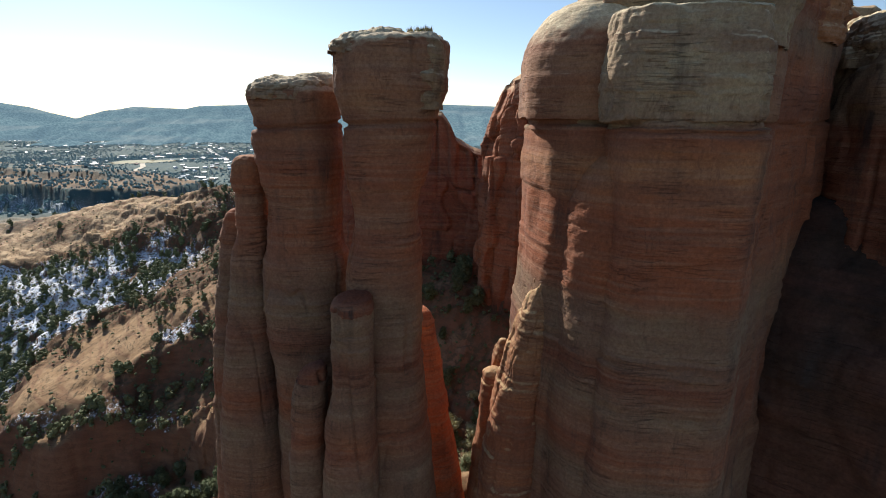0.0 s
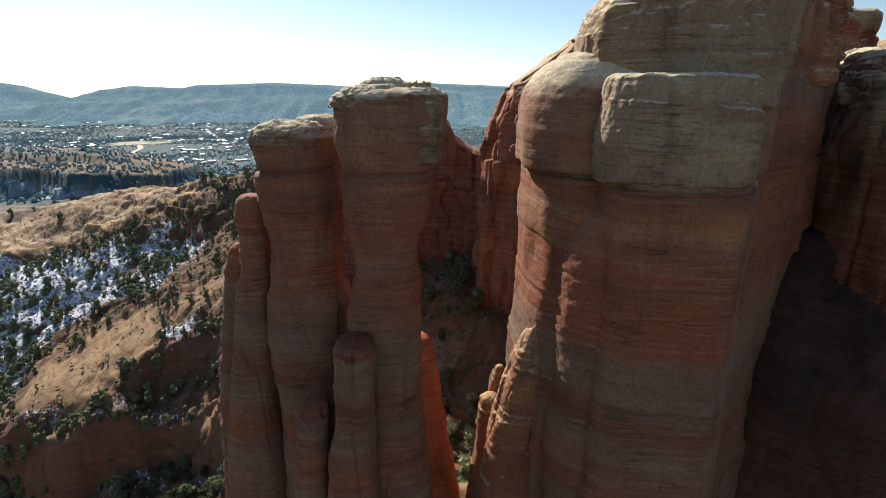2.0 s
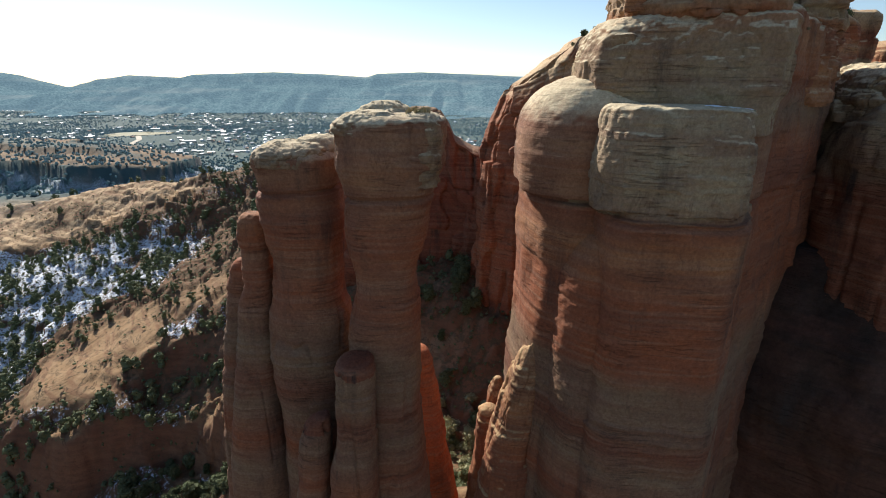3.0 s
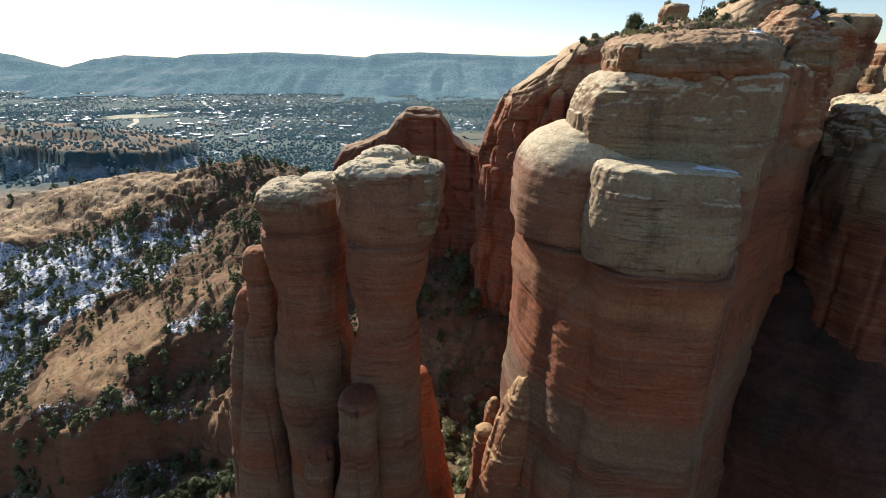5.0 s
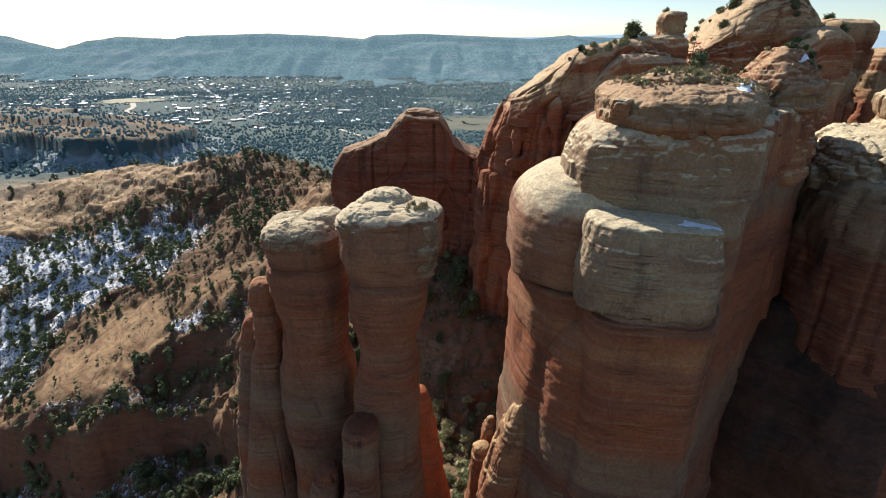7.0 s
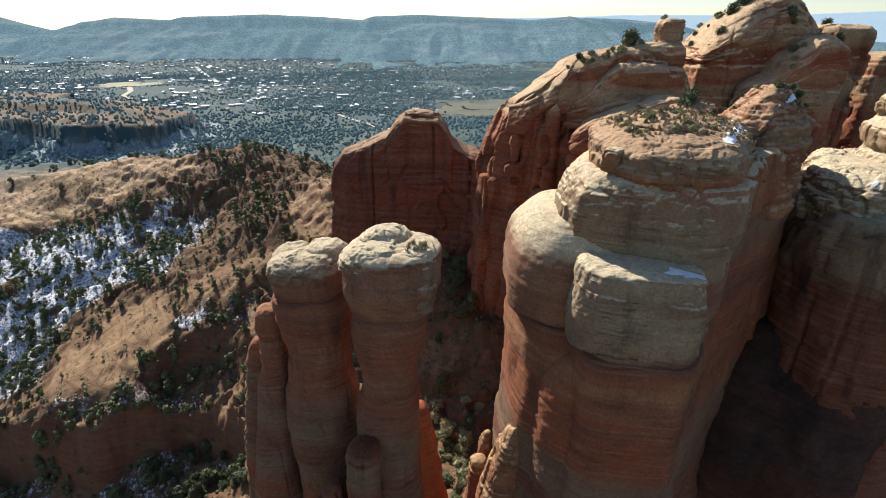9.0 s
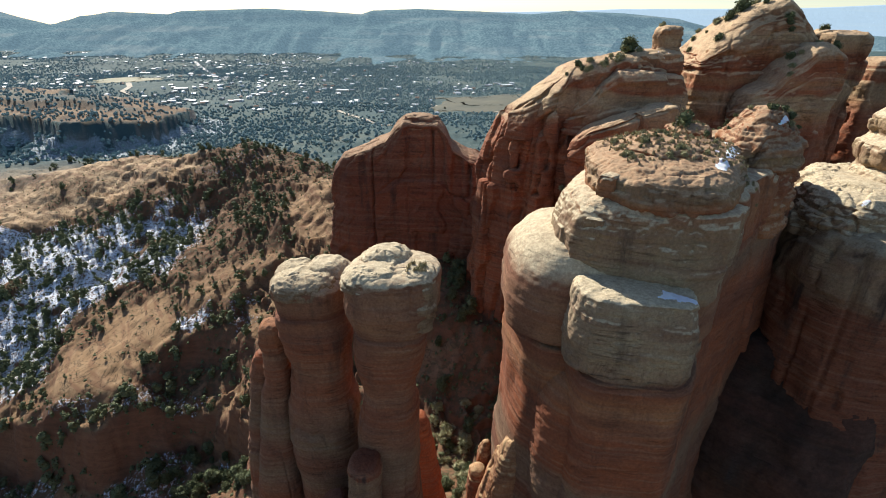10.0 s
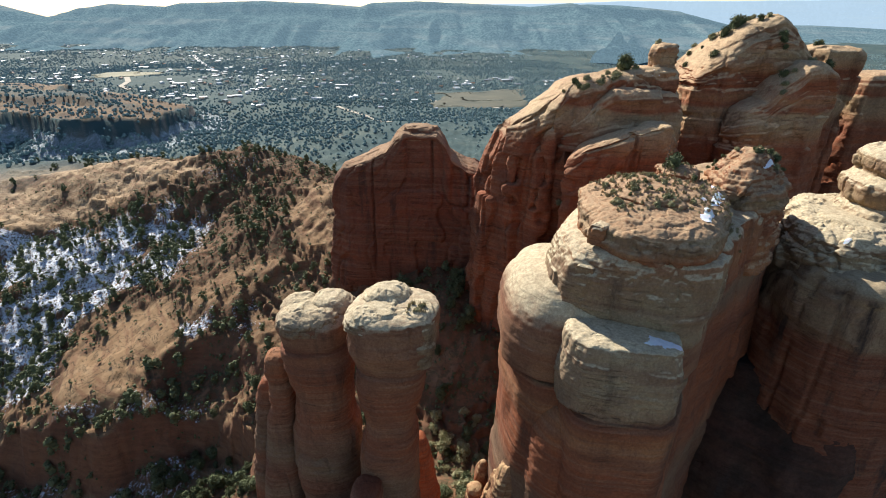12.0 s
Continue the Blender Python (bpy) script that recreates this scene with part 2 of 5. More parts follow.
def loft(rows, cell, n=2.6, turn=0.0, tip=(0.0, 0.0)):
    """A closed column through rows of (z, cx, cy, rx, ry), superelliptic in plan. tip: how its upper part leans along x and y."""
    r = np.array(rows, float)
    if r[0, 0] > r[-1, 0]:
        r = r[::-1]
    step = np.sqrt(np.diff(r[:, 0]) ** 2 + np.diff(r[:, 3]) ** 2 + 0.5 * np.diff(r[:, 1]) ** 2 + 1e-6)
    step = np.where(r[1:, 0] < -24, 0.35, 1.0) * step
    s = np.concatenate(([0], np.cumsum(step)))
    nv = max(8, int(s[-1] / cell))
    q = np.linspace(0, s[-1], nv)
    z, cx, cy, rx, ry = (pchip(s, r[:, i], q) for i in range(5))
    nu = max(16, int(2 * np.pi * np.sqrt((rx.max() ** 2 + ry.max() ** 2) / 2) / cell))
    a = np.linspace(0, 2 * np.pi, nu, endpoint=False)
    c, si = np.cos(a), np.sin(a)
    ux = np.sign(c) * np.abs(c) ** (2 / n)
    uy = np.sign(si) * np.abs(si) ** (2 / n)
    # even out the spacing round the ring
    per = np.sqrt(np.diff(np.append(ux, ux[0])) ** 2 + np.diff(np.append(uy, uy[0])) ** 2)
    acc = np.concatenate(([0], np.cumsum(per)))
    qa = np.linspace(0, acc[-1], nu, endpoint=False)
    ux, uy = np.interp(qa, acc, np.append(ux, ux[0])), np.interp(qa, acc, np.append(uy, uy[0]))
    ct, st = math.cos(radians(turn)), math.sin(radians(turn))
    lx, ly = rx[:, None] * ux[None], ry[:, None] * uy[None]
    g = np.empty((nv, nu, 3))
    g[..., 0] = cx[:, None] + ct * lx - st * ly
    g[..., 1] = cy[:, None] + st * lx + ct * ly
    up = ramp(z, r[-1, 0] - 6, r[-1, 0])[:, None]
    g[..., 2] = z[:, None] + up * (tip[0] * (g[..., 0] - cx[:, None]) + tip[1] * (g[..., 1] - cy[:, None]))
    return g


def prism(plan, rows, cell, soft=1.2, tip=(0.0, 0.0)):
    """A closed mass over a plan of (x, y) corners, counter-clockwise, rounded by soft metres; rows of (z, scale) or (z, scale, dx, dy)."""
    c = np.array(plan, float)
    mid = c.mean(0)
    r = np.array([(*row, 0.0, 0.0)[:4] for row in rows], float)
    if r[0, 0] > r[-1, 0]:
        r = r[::-1]
    loop = np.vstack((c, c[:1]))
    acc = np.concatenate(([0], np.cumsum(np.hypot(*np.diff(loop, axis=0).T))))
    nu = max(24, int(acc[-1] / cell))
    qa = np.linspace(0, acc[-1], nu, endpoint=False)
    ring = np.stack((np.interp(qa, acc, loop[:, 0]), np.interp(qa, acc, loop[:, 1])), -1)
    w = max(1, int(0.55 * soft / (acc[-1] / nu)))
    for _ in range(3):
        ring = sum(np.roll(ring, k, 0) for k in range(-w, w + 1)) / (2 * w + 1)
    wide = np.hypot(*(c - mid).T).mean()
    step = np.sqrt(np.diff(r[:, 0]) ** 2 + (wide * np.diff(r[:, 1])) ** 2 + 0.3 * np.diff(r[:, 2]) ** 2 + 1e-6)
    step = np.where(r[1:, 0] < -24, 0.35, 1.0) * step
    s = np.concatenate(([0], np.cumsum(step)))
    q = np.linspace(0, s[-1], max(8, int(s[-1] / cell)))
    z, sc, dx, dy = (pchip(s, r[:, i], q) for i in range(4))
    g = np.empty((len(q), nu, 3))
    off = ring - mid
    g[..., 0] = mid[0] + dx[:, None] + sc[:, None] * off[None, :, 0]
    g[..., 1] = mid[1] + dy[:, None] + sc[:, None] * off[None, :, 1]
    up = ramp(z, r[-1, 0] - 6, r[-1, 0])[:, None]
    g[..., 2] = z[:, None] + up * (tip[0] * (g[..., 0] - mid[0]) + tip[1] * (g[..., 1] - mid[1]))
    return g


def grid_normals(g):
    du = np.roll(g, -1, 1) - np.roll(g, 1, 1)
    dv = np.gradient(g, axis=0)
    nrm = np.cross(du, dv)
    return nrm / (np.linalg.norm(nrm, axis=-1, keepdims=True) + 1e-9)


def rock(name, rows, seed=0, cell=0.14, n=2.6, turn=0.0, tip=(0, 0), big=0.5, beds=0.11, joint=0.35, wrinkle=0.0, size=1.0, dip=(0.0, 0.0), block=0.0, span=2.4, thick=1.6, terrace=0.0,
         seam=0.0, slabs=None, plan=None, edge=1.2, crest=None, grit=1.0, material=None, parent=None, label=""):
    """A weathered sandstone mass: a lofted column with swellings, proud and recessed beds, vertical joints, hollows and, on its top, wrinkled cross-beds."""
    g = prism(plan, rows, cell, edge, tip) if plan else loft(rows, cell, n, turn, tip)
    nv, nu = g.shape[:2]
    nr = grid_normals(g).reshape(-1, 3)
    p = g.reshape(-1, 3)
    q = p / size
    flat = ramp(nr[:, 2], 0.35, 0.8)
    d = big * fbm(q * (0.16, 0.16, 0.10), 3, seed) * (1 - 0.5 * flat)
    d += grit * 0.11 * size * fbm(q * (0.5, 0.5, 0.7), 4, seed + 5)
    zz = q[:, 2] + 0.5 * fbm(q * 0.07, 2, 3) + dip[0] * q[:, 0] + dip[1] * q[:, 1]
    soft = 0.55 + 0.45 * fbm(q * 0.13, 2, seed + 9)
    d += beds * size * bedding(zz) * soft * (1 - 0.6 * flat)
    at = np.clip(np.searchsorted(SEAMS, zz), 1, len(SEAMS) - 1)
    near_bed = np.minimum(np.abs(zz - SEAMS[at - 1]), np.abs(zz - SEAMS[at]))
    d -= 0.09 * size * np.exp(-(near_bed / 0.09) ** 2) * ramp(fbm(q * (0.12, 0.12, 0.5), 2, seed + 17), -0.25, 0.15) * (1 - flat)
    d -= seam * np.exp(-((zz + 0.35) / 0.17) ** 4) * (1 - flat)
    crack = 1 - np.abs(fbm(q * (0.30, 0.30, 0.03), 2, seed + 13)) * 2.2
    d -= joint * size * ramp(crack, 0.80, 1.0) * (1 - flat) * ramp(fbm(q * 0.1, 2, seed + 21), -0.4, 0.3)
    d += grit * 0.05 * size * fbm(q * 2.3, 3, seed + 31)
    if block:
        own, gap = joints(q, seed + 60, span, thick)
        d += size * (block * own - 0.7 * block * gap) * (1 - 0.55 * flat)
    if slabs:          # large joint-bounded slabs standing proud of one another
        own, gap = joints(q, seed + 90, slabs[1], slabs[2])
        d += size * (slabs[0] * own - 0.35 * slabs[0] * gap) * (1 - 0.6 * flat)
    if wrinkle:
        w = q[:, 2] * 2.4 + 0.30 * q[:, 0] - 0.25 * q[:, 1] + 0.9 * fbm(q * 0.3, 3, seed + 41)
        saw = (w % 1.0)
        d += wrinkle * (saw - ramp(saw, 0.90, 1.0)) * ramp(nr[:, 2], 0.0, 0.35) * ramp(fbm(q * 0.35, 3, seed + 43), -0.5, 0.1)
    d *= np.repeat(np.clip((nv - 1 - np.arange(nv)) / 4.0, 0, 1), nu)
    p = p + nr * d[:, None]
    if terrace:
        ph = (p[:, 2] + dip[0] * p[:, 0] + dip[1] * p[:, 1] + 0.8 * size * fbm(p / size * 0.12, 3, seed + 71)) / terrace
        ph = ph + 0.35 * np.sin(1.7 * ph)
        saw = ph - np.floor(ph)
        keep = np.repeat(np.clip((nv - 1 - np.arange(nv)) / 4.0, 0, 1), nu)
        some = ramp(fbm(p / size * 0.22, 3, seed + 77), -0.25, 0.35)
        p[:, 2] += 0.65 * terrace * (ramp(saw, 0.45, 0.98) - saw) * keep * some * ramp(nr[:, 2], 0.02, 0.2)
    if crest:          # the skyline: from the height low upwards the mass is drawn to (x, top)
        low, line = crest
        cx, cz = np.array(line, float).T
        k = (np.interp(p[:, 0], cx, cz) - low) / (max(r[0] for r in rows) - low)
        p[:, 2] = np.where(p[:, 2] > low, low + (p[:, 2] - low) * k, p[:, 2])
    i = np.arange((nv - 1) * nu).reshape(nv - 1, nu)
    j = np.roll(i, -1, 1)
    faces = np.stack((i, j, j + nu, i + nu), -1).reshape(-1, 4)
    verts = np.vstack((p, p[-nu:].mean(0)))
    ring = (nv - 1) * nu + np.arange(nu)
    tris = np.stack((ring, np.roll(ring, -1), np.full(nu, len(verts) - 1)), -1)
    return mesh_object(name, verts, faces, material or stone, parent, label, tris=tris)


def empty(name, at, label, category, group="", kind=""):
    ob = new(name)
    ob.location = at
    ob.empty_display_size = 0.5
    return tagged(ob, label, category, group, kind)


def under(parent, *parts):
    """Parents parts, keeping them where they are."""
    for ob in parts:
        ob.parent = parent
        ob.matrix_parent_inverse = Matrix.Translation(-parent.location)


# ---- ground ----
def along(x, y, line):
    """Distance to a line of (x, y, z) points, and the height of the nearest place on it."""
    best, height = np.full(x.shape, 1e9), np.zeros(x.shape)
    for (ax, ay, az), (bx, by, bz) in zip(line, line[1:]):
        dx, dy = bx - ax, by - ay
        t = np.clip(((x - ax) * dx + (y - ay) * dy) / (dx * dx + dy * dy), 0, 1)
        d = np.hypot(x - ax - t * dx, y - ay - t * dy)
        near = d < best
        best, height = np.where(near, d, best), np.where(near, az + t * (bz - az), height)
    return best, height


def smax(a, b, k):
    h = np.clip(0.5 + 0.5 * (a - b) / k, 0, 1)
    return b * (1 - h) + a * h + k * h * (1 - h)


RIDGE = [(-420, 330, -66), (-260, 280, -62), (-160, 250, -41), (-90, 234, -31), (-58, 205, -31), (-35, 165, -32), (-15, 148, -33), (20, 128, -31), (80, 118, -22)]
DOME = [(-74, 150, -62), (-84, 134, -66), (-93, 121, -71), (-106, 114, -78)]
SADDLE = [(-22, 47, -43), (0, 50, -41), (30, 52, -38), (70, 60, -35)]
SPUR = [(-38, 82, -70), (-52, 84, -76), (-62, 78, -84)]
CLIFF = [(-900, 700), (-560, 575), (-355, 500), (-300, 555), (-315, 640), (-900, 900)]


SNOW_BANK = [(-215, 222), (-150, 214), (-108, 214), (-96, 196), (-92, 158), (-114, 158), (-122, 148), (-119, 133), (-116, 122), (-128, 122), (-160, 136), (-200, 170)]
SLAB_DOME = [(-109, 114), (-98, 111), (-87, 109), (-78, 124), (-86, 146), (-106, 147), (-114, 130)]
OCHRE_SLOPE = [(-102, 198), (-82, 190), (-62, 160), (-58, 134), (-80, 142), (-90, 158)]
SLAB_PLAIN = [(-210, 215), (-150, 219), (-112, 224), (-100, 234), (-150, 252), (-250, 325), (-380, 330), (-290, 240)]


def inside(x, y, outline):
    """Signed distance to an outline, positive inside."""
    d, _ = along(x, y, [(a, b, 0) for a, b in outline + outline[:1]])
    odd = np.zeros(x.shape, bool)
    for (ax, ay), (bx, by) in zip(outline, outline[1:] + outline[:1]):
        cross = ((ay > y) != (by > y)) & (x < (bx - ax) * (y - ay) / (by - ay + 1e-9) + ax)
        odd ^= cross
    return np.where(odd, d, -d)


def inside_cliff(x, y):
    return inside(x, y, CLIFF)


def ground_parts(x, y):
    """Height of the ground, and how far each place is slickrock, snow country and valley."""
    p = np.stack((x, y, np.zeros_like(x)), -1).reshape(-1, 3)

    def nz(scale, octaves, seed):
        return fbm(p / scale, octaves, seed).reshape(x.shape)
    r = np.hypot(x, y)
    valley = -97 - 0.004 * np.clip(r - 500, 0, 1500) + 7 * nz(260, 4, 50)
    gully = np.clip(-57 + 0.30 * np.minimum(x, 0), -90, -40) - 0.25 * np.clip(40 - y, 0, 200)
    gully = np.maximum(gully, -140)
    near = ramp(r, 420, 240)
    h = valley * (1 - near) + np.maximum(gully, -140) * near
    d, hz = along(x + 5 * nz(40, 2, 61), y + 5 * nz(40, 2, 62), RIDGE)
    ridge = hz - 0.60 * (np.sqrt(d * d + 49) - 7) + 0.22 * np.clip(d - 42, 0, 40) - 0.1 * np.clip(d - 90, 0, 400)
    h = smax(h, ridge, 6)
    plat = -60.5 + 0.02 * np.clip(y - 250, -100, 60) + 1.5 * nz(35, 3, 68) - 60 * ramp(np.hypot((x + 245 - 0.25 * (y - 260)) / 118, (y - 262) / 68), 0.8, 1.7)
    h = smax(h, plat, 4)
    d, hz = along(x, y, DOME)
    d = d + 2.5 * nz(14, 3, 66)
    dome = hz - np.where(d < 11, 0.045 * np.clip(d, 0, 99) ** 2, 5.4 + 1.5 * (d - 11))
    h = smax(h, dome, 2.5)
    on_dome = d
    d, hz = along(x, y, SADDLE)
    h = smax(h, hz - 0.75 * d, 4)
    s = inside_cliff(x + 24 * nz(70, 4, 63), y + 24 * nz(70, 4, 64))
    mesa = -73 - 8 * ramp(x, -370, -305) + 7 * ramp(s, 50, 58) * ramp(-x, 380, 400) - 11 * ramp(-s, 0, 4) - 6 * ramp(-s, 13, 17) - 0.30 * np.clip(-s - 4, 0, 7) - 0.42 * np.clip(-s - 15, 0, 400) + 1.6 * nz(22, 3, 65)
    h = smax(h, mesa, 1.5)
    edge = np.interp(x, (-190, -150, -128, -104, -84, -66, -50, -40), (128, 122, 112, 107, 104, 108, 102, 90)) + 3 * nz(11, 3, 69)
    h = h - 13 * ramp(edge - y, 0, 6) * ramp(x, -38, -52) * ramp(y, 40, 60) * ramp(h, -93, -80)
    hol = np.hypot((x + 63 + 0.3 * (y - 112)) / 15, (y - 111) / 12)
    h = h - 5.5 * ramp(hol, 1.15, 0.55)
    d, hz = along(x, y, SPUR)
    h = smax(h, hz - 9 * (np.sqrt(1 + (d / 8) ** 2) - 1), 2.0)
    rough = ramp(r, 900, 300)
    calm = np.maximum(0.8 * ramp(np.hypot((x + 245 - 0.25 * (y - 260)) / 118, (y - 262) / 68), 1.05, 0.85), ramp(inside(x, y, SLAB_DOME), -4, 3))
    rough = rough * (1 - 0.92 * calm)
    h = h + rough * (2.6 * nz(32, 4, 71) + 1.1 * nz(9, 4, 72) + 1.0 * nz(3.4, 3, 74) - 2.2 * np.clip(0.35 - np.abs(nz(26, 3, 73)), 0, 1))
    # ledges in the bedded rock
    ph = (h + 4.0 * nz(60, 3, 75) + 2.2 * nz(13, 3, 77)) / 3.4
    ph = ph + 0.45 * np.sin(2.1 * ph)
    saw = ph - np.floor(ph)
    ledge = (ramp(saw, 0.7, 1.0) - saw) * 3.4
    mask = (1 - 0.6 * calm) * ramp(nz(17, 4, 76), -0.05, 0.3) * ramp(r, 600, 350)
    h = h + 0.8 * ledge * mask
    ph = (h + 1.4 * nz(34, 2, 78) + 0.25 * nz(9, 2, 79)) / 1.3
    saw = ph - np.floor(ph)
    h = h + 0.9 * (ramp(saw, 0.78, 1.0) - saw) * ramp(inside(x, y, SLAB_PLAIN), -6, 4)
    wob = 5 * nz(16, 4, 82)
    plain = ramp(inside(x, y, SLAB_PLAIN) + wob, -3, 3) * ramp(nz(13, 4, 83), -0.55, -0.25)
    slick = ramp(nz(24, 4, 81), 0.30, 0.5) * ramp(r, 420, 300) * 0.6
    slick = np.maximum(slick * ramp(inside(x, y, SNOW_BANK), 4, -6), ramp(inside(x, y, SLAB_DOME) + 0.5 * wob, -1.5, 1.5) * ramp(nz(9, 3, 84), -0.75, -0.5))
    slick = np.maximum(slick, plain)
    slick = np.maximum(slick, ramp(s, 3, 7) * ramp(s, 80, 30) * ramp(nz(20, 3, 85), -0.3, 0.1))
    slick = np.maximum(slick, ramp(np.hypot((x + 41 + 0.3 * (y - 170)) / 13, (y - 168) / 24), 1.15, 0.75))
    return h, slick, mesa, s


def ground_z(x, y):
    h = ground_parts(np.array([[float(x)]]), np.array([[float(y)]]))[0]
    return float(h[0, 0])

def terrain():
    az = np.concatenate((np.linspace(-52, 52, 600), np.linspace(52, 308, 130)[1:-1]))
    rad = np.concatenate((np.geomspace(18, 80, 40)[:-1], np.geomspace(80, 420, 380), np.geomspace(420, 4700, 170)[1:]))
    A, R = np.meshgrid(np.radians(az), rad)
    X, Y = R * np.sin(A), R * np.cos(A)
    h, slick, mesa, s = ground_parts(X, Y)
    nr_, na = X.shape
    i = np.arange((nr_ - 1) * na).reshape(nr_ - 1, na)
    j = np.roll(i, -1, 1)
    faces = np.stack((i, i + na, j + na, j), -1).reshape(-1, 4)
    verts = np.vstack((np.stack((X, Y, h), -1).reshape(-1, 3), (0, 0, float(h[0].mean()))))
    ring = np.arange(na)
    ob = mesh_object("ground", verts, faces, ground_mat(), tris=np.stack((ring, np.roll(ring, -1), np.full(na, len(verts) - 1)), -1))
    # cover: red = slickrock, green = snow, blue = valley, which takes the haze tint
    gz, gr = np.gradient(h, axis=0), np.gradient(R, axis=0)
    slope = gz / gr
    pn = np.stack((X, Y, 0 * X), -1).reshape(-1, 3)
    n1 = fbm(pn / 28, 4, 91).reshape(X.shape)
    n2 = fbm(pn / 7, 3, 92).reshape(X.shape)
    bank = ramp(inside(X, Y, SNOW_BANK) + 7 * n1, -7, 5)      # the shaded slope that keeps its snow
    bank = np.maximum(bank, 0.9 * ramp(np.hypot((X + 73) / 8, (Y - 131) / 8), 1.2, 0.5))
    bank = np.maximum(bank, 0.85 * ramp(np.hypot((X + 55) / 9, (Y - 134) / 14), 1.2, 0.5))
    bank = np.maximum(bank, 0.72 * ramp(np.hypot((X + 85) / 52, (Y - 99) / 16), 1.2, 0.6))
    bank = np.maximum(bank, 0.8 * ramp(-s, 3, 8) * ramp(-s, 85, 40) * ramp(R, 380, 430))
    bank = np.maximum(bank, 0.55 * ramp(np.hypot((X + 100) / 40, (Y - 222) / 12), 1.2, 0.5))
    snow = bank * ramp(n1 + 0.5 * n2, -1.3, -0.5)
    snow = snow * (1 - 0.9 * slick)
    pale = ramp(inside(X, Y, SLAB_PLAIN), -8, 6)
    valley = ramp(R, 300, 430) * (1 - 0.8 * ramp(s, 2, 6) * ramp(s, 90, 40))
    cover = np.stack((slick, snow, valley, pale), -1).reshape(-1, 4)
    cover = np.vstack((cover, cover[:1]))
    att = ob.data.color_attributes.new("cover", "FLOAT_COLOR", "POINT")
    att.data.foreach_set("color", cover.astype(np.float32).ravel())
    return tagged(ob, "red soil, orange slickrock and patchy snow reaching the valley", "ground", kind="structure")


def ground_mat():
    k = node_kit("desert_ground")
    att = k.node("ShaderNodeVertexColor", layer_name="cover")
    rgb = k.node("ShaderNodeSeparateColor")
    k.link(att.outputs["Color"], rgb.inputs[0])
    soil = k.curve(k.tex(0.12, detail=6, rough=0.65), (0.3, (0.11, 0.055, 0.033)), (0.55, (0.19, 0.10, 0.056)), (0.75, (0.29, 0.172, 0.102)))
    scrub = k.curve(k.tex(0.8, detail=5, rough=0.7), (0.46, 0.0), (0.56, 1.0))
    soil = k.mix(k.maths("MULTIPLY", scrub, 0.7), soil, (0.075, 0.068, 0.038))
    slab = k.curve(k.tex(0.25, detail=7, rough=0.65), (0.25, (0.185, 0.11, 0.056)), (0.5, (0.285, 0.178, 0.095)), (0.75, (0.35, 0.235, 0.135)))
    plain = k.curve(k.tex(0.3, detail=7, rough=0.7), (0.3, (0.30, 0.19, 0.11)), (0.5, (0.45, 0.31, 0.18)), (0.7, (0.52, 0.38, 0.24)))
    slab = k.mix(att.outputs["Alpha"], slab, plain)
    lam = k.tex(1.0, detail=4, stretch=(0.06, 0.06, 1.5))
    slab = k.mix(k.maths("MULTIPLY", k.curve(lam, (0.4, 1.0), (0.5, 0.0)), 0.5), slab, (0.17, 0.075, 0.045))
    crack = k.curve(k.maths("ABSOLUTE", k.maths("SUBTRACT", k.tex(0.18, detail=5, rough=0.6, distortion=1.0), 0.5)), (0.006, 1.0), (0.022, 0.0))
    slab = k.mix(k.maths("MULTIPLY", crack, 0.75), slab, (0.06, 0.045, 0.028))
    steep = k.curve(k.nsep.outputs["Z"], (0.55, 1.0), (0.78, 0.0))
    base = k.mix(rgb.outputs[0], soil, slab)
    base = k.mix(k.maths("MULTIPLY", steep, 0.7), base, k.mix(k.curve(k.tex(0.5, detail=6, rough=0.7, stretch=(0.3, 0.3, 1.4)), (0.35, 0.0), (0.65, 1.0)), (0.12, 0.05, 0.032), (0.21, 0.10, 0.058)))
    # valley floor tones, with a blue-green haze put into the base colour
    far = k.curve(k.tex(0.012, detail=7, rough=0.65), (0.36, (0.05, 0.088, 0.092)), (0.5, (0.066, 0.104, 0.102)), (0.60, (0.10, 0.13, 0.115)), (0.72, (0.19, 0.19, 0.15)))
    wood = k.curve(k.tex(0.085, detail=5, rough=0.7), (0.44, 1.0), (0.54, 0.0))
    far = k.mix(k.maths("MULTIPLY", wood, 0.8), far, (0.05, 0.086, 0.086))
    # bright specks painted into the valley floor as distant glints
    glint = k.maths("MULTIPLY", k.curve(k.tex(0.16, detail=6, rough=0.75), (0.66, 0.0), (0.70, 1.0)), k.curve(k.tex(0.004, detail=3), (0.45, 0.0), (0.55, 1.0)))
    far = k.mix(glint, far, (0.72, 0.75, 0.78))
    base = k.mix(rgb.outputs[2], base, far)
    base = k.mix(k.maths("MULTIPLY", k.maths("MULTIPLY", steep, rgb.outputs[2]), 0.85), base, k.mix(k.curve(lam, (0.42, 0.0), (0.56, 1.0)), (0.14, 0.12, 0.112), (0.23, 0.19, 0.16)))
    sn = k.maths("ADD", k.tex(1.2, detail=8, rough=0.8), k.maths("MULTIPLY", rgb.outputs[1], 0.30))
    snow = k.maths("MULTIPLY", k.maths("MULTIPLY", k.curve(sn, (0.75, 0.0), (0.785, 1.0)), k.curve(rgb.outputs[1], (0.02, 0.0), (0.15, 1.0))), k.curve(k.nsep.outputs["Z"], (0.62, 0.0), (0.76, 1.0)))
    col = k.mix(snow, base, (0.68, 0.72, 0.79))
    k.link(col, k.bsdf.inputs["Base Color"])
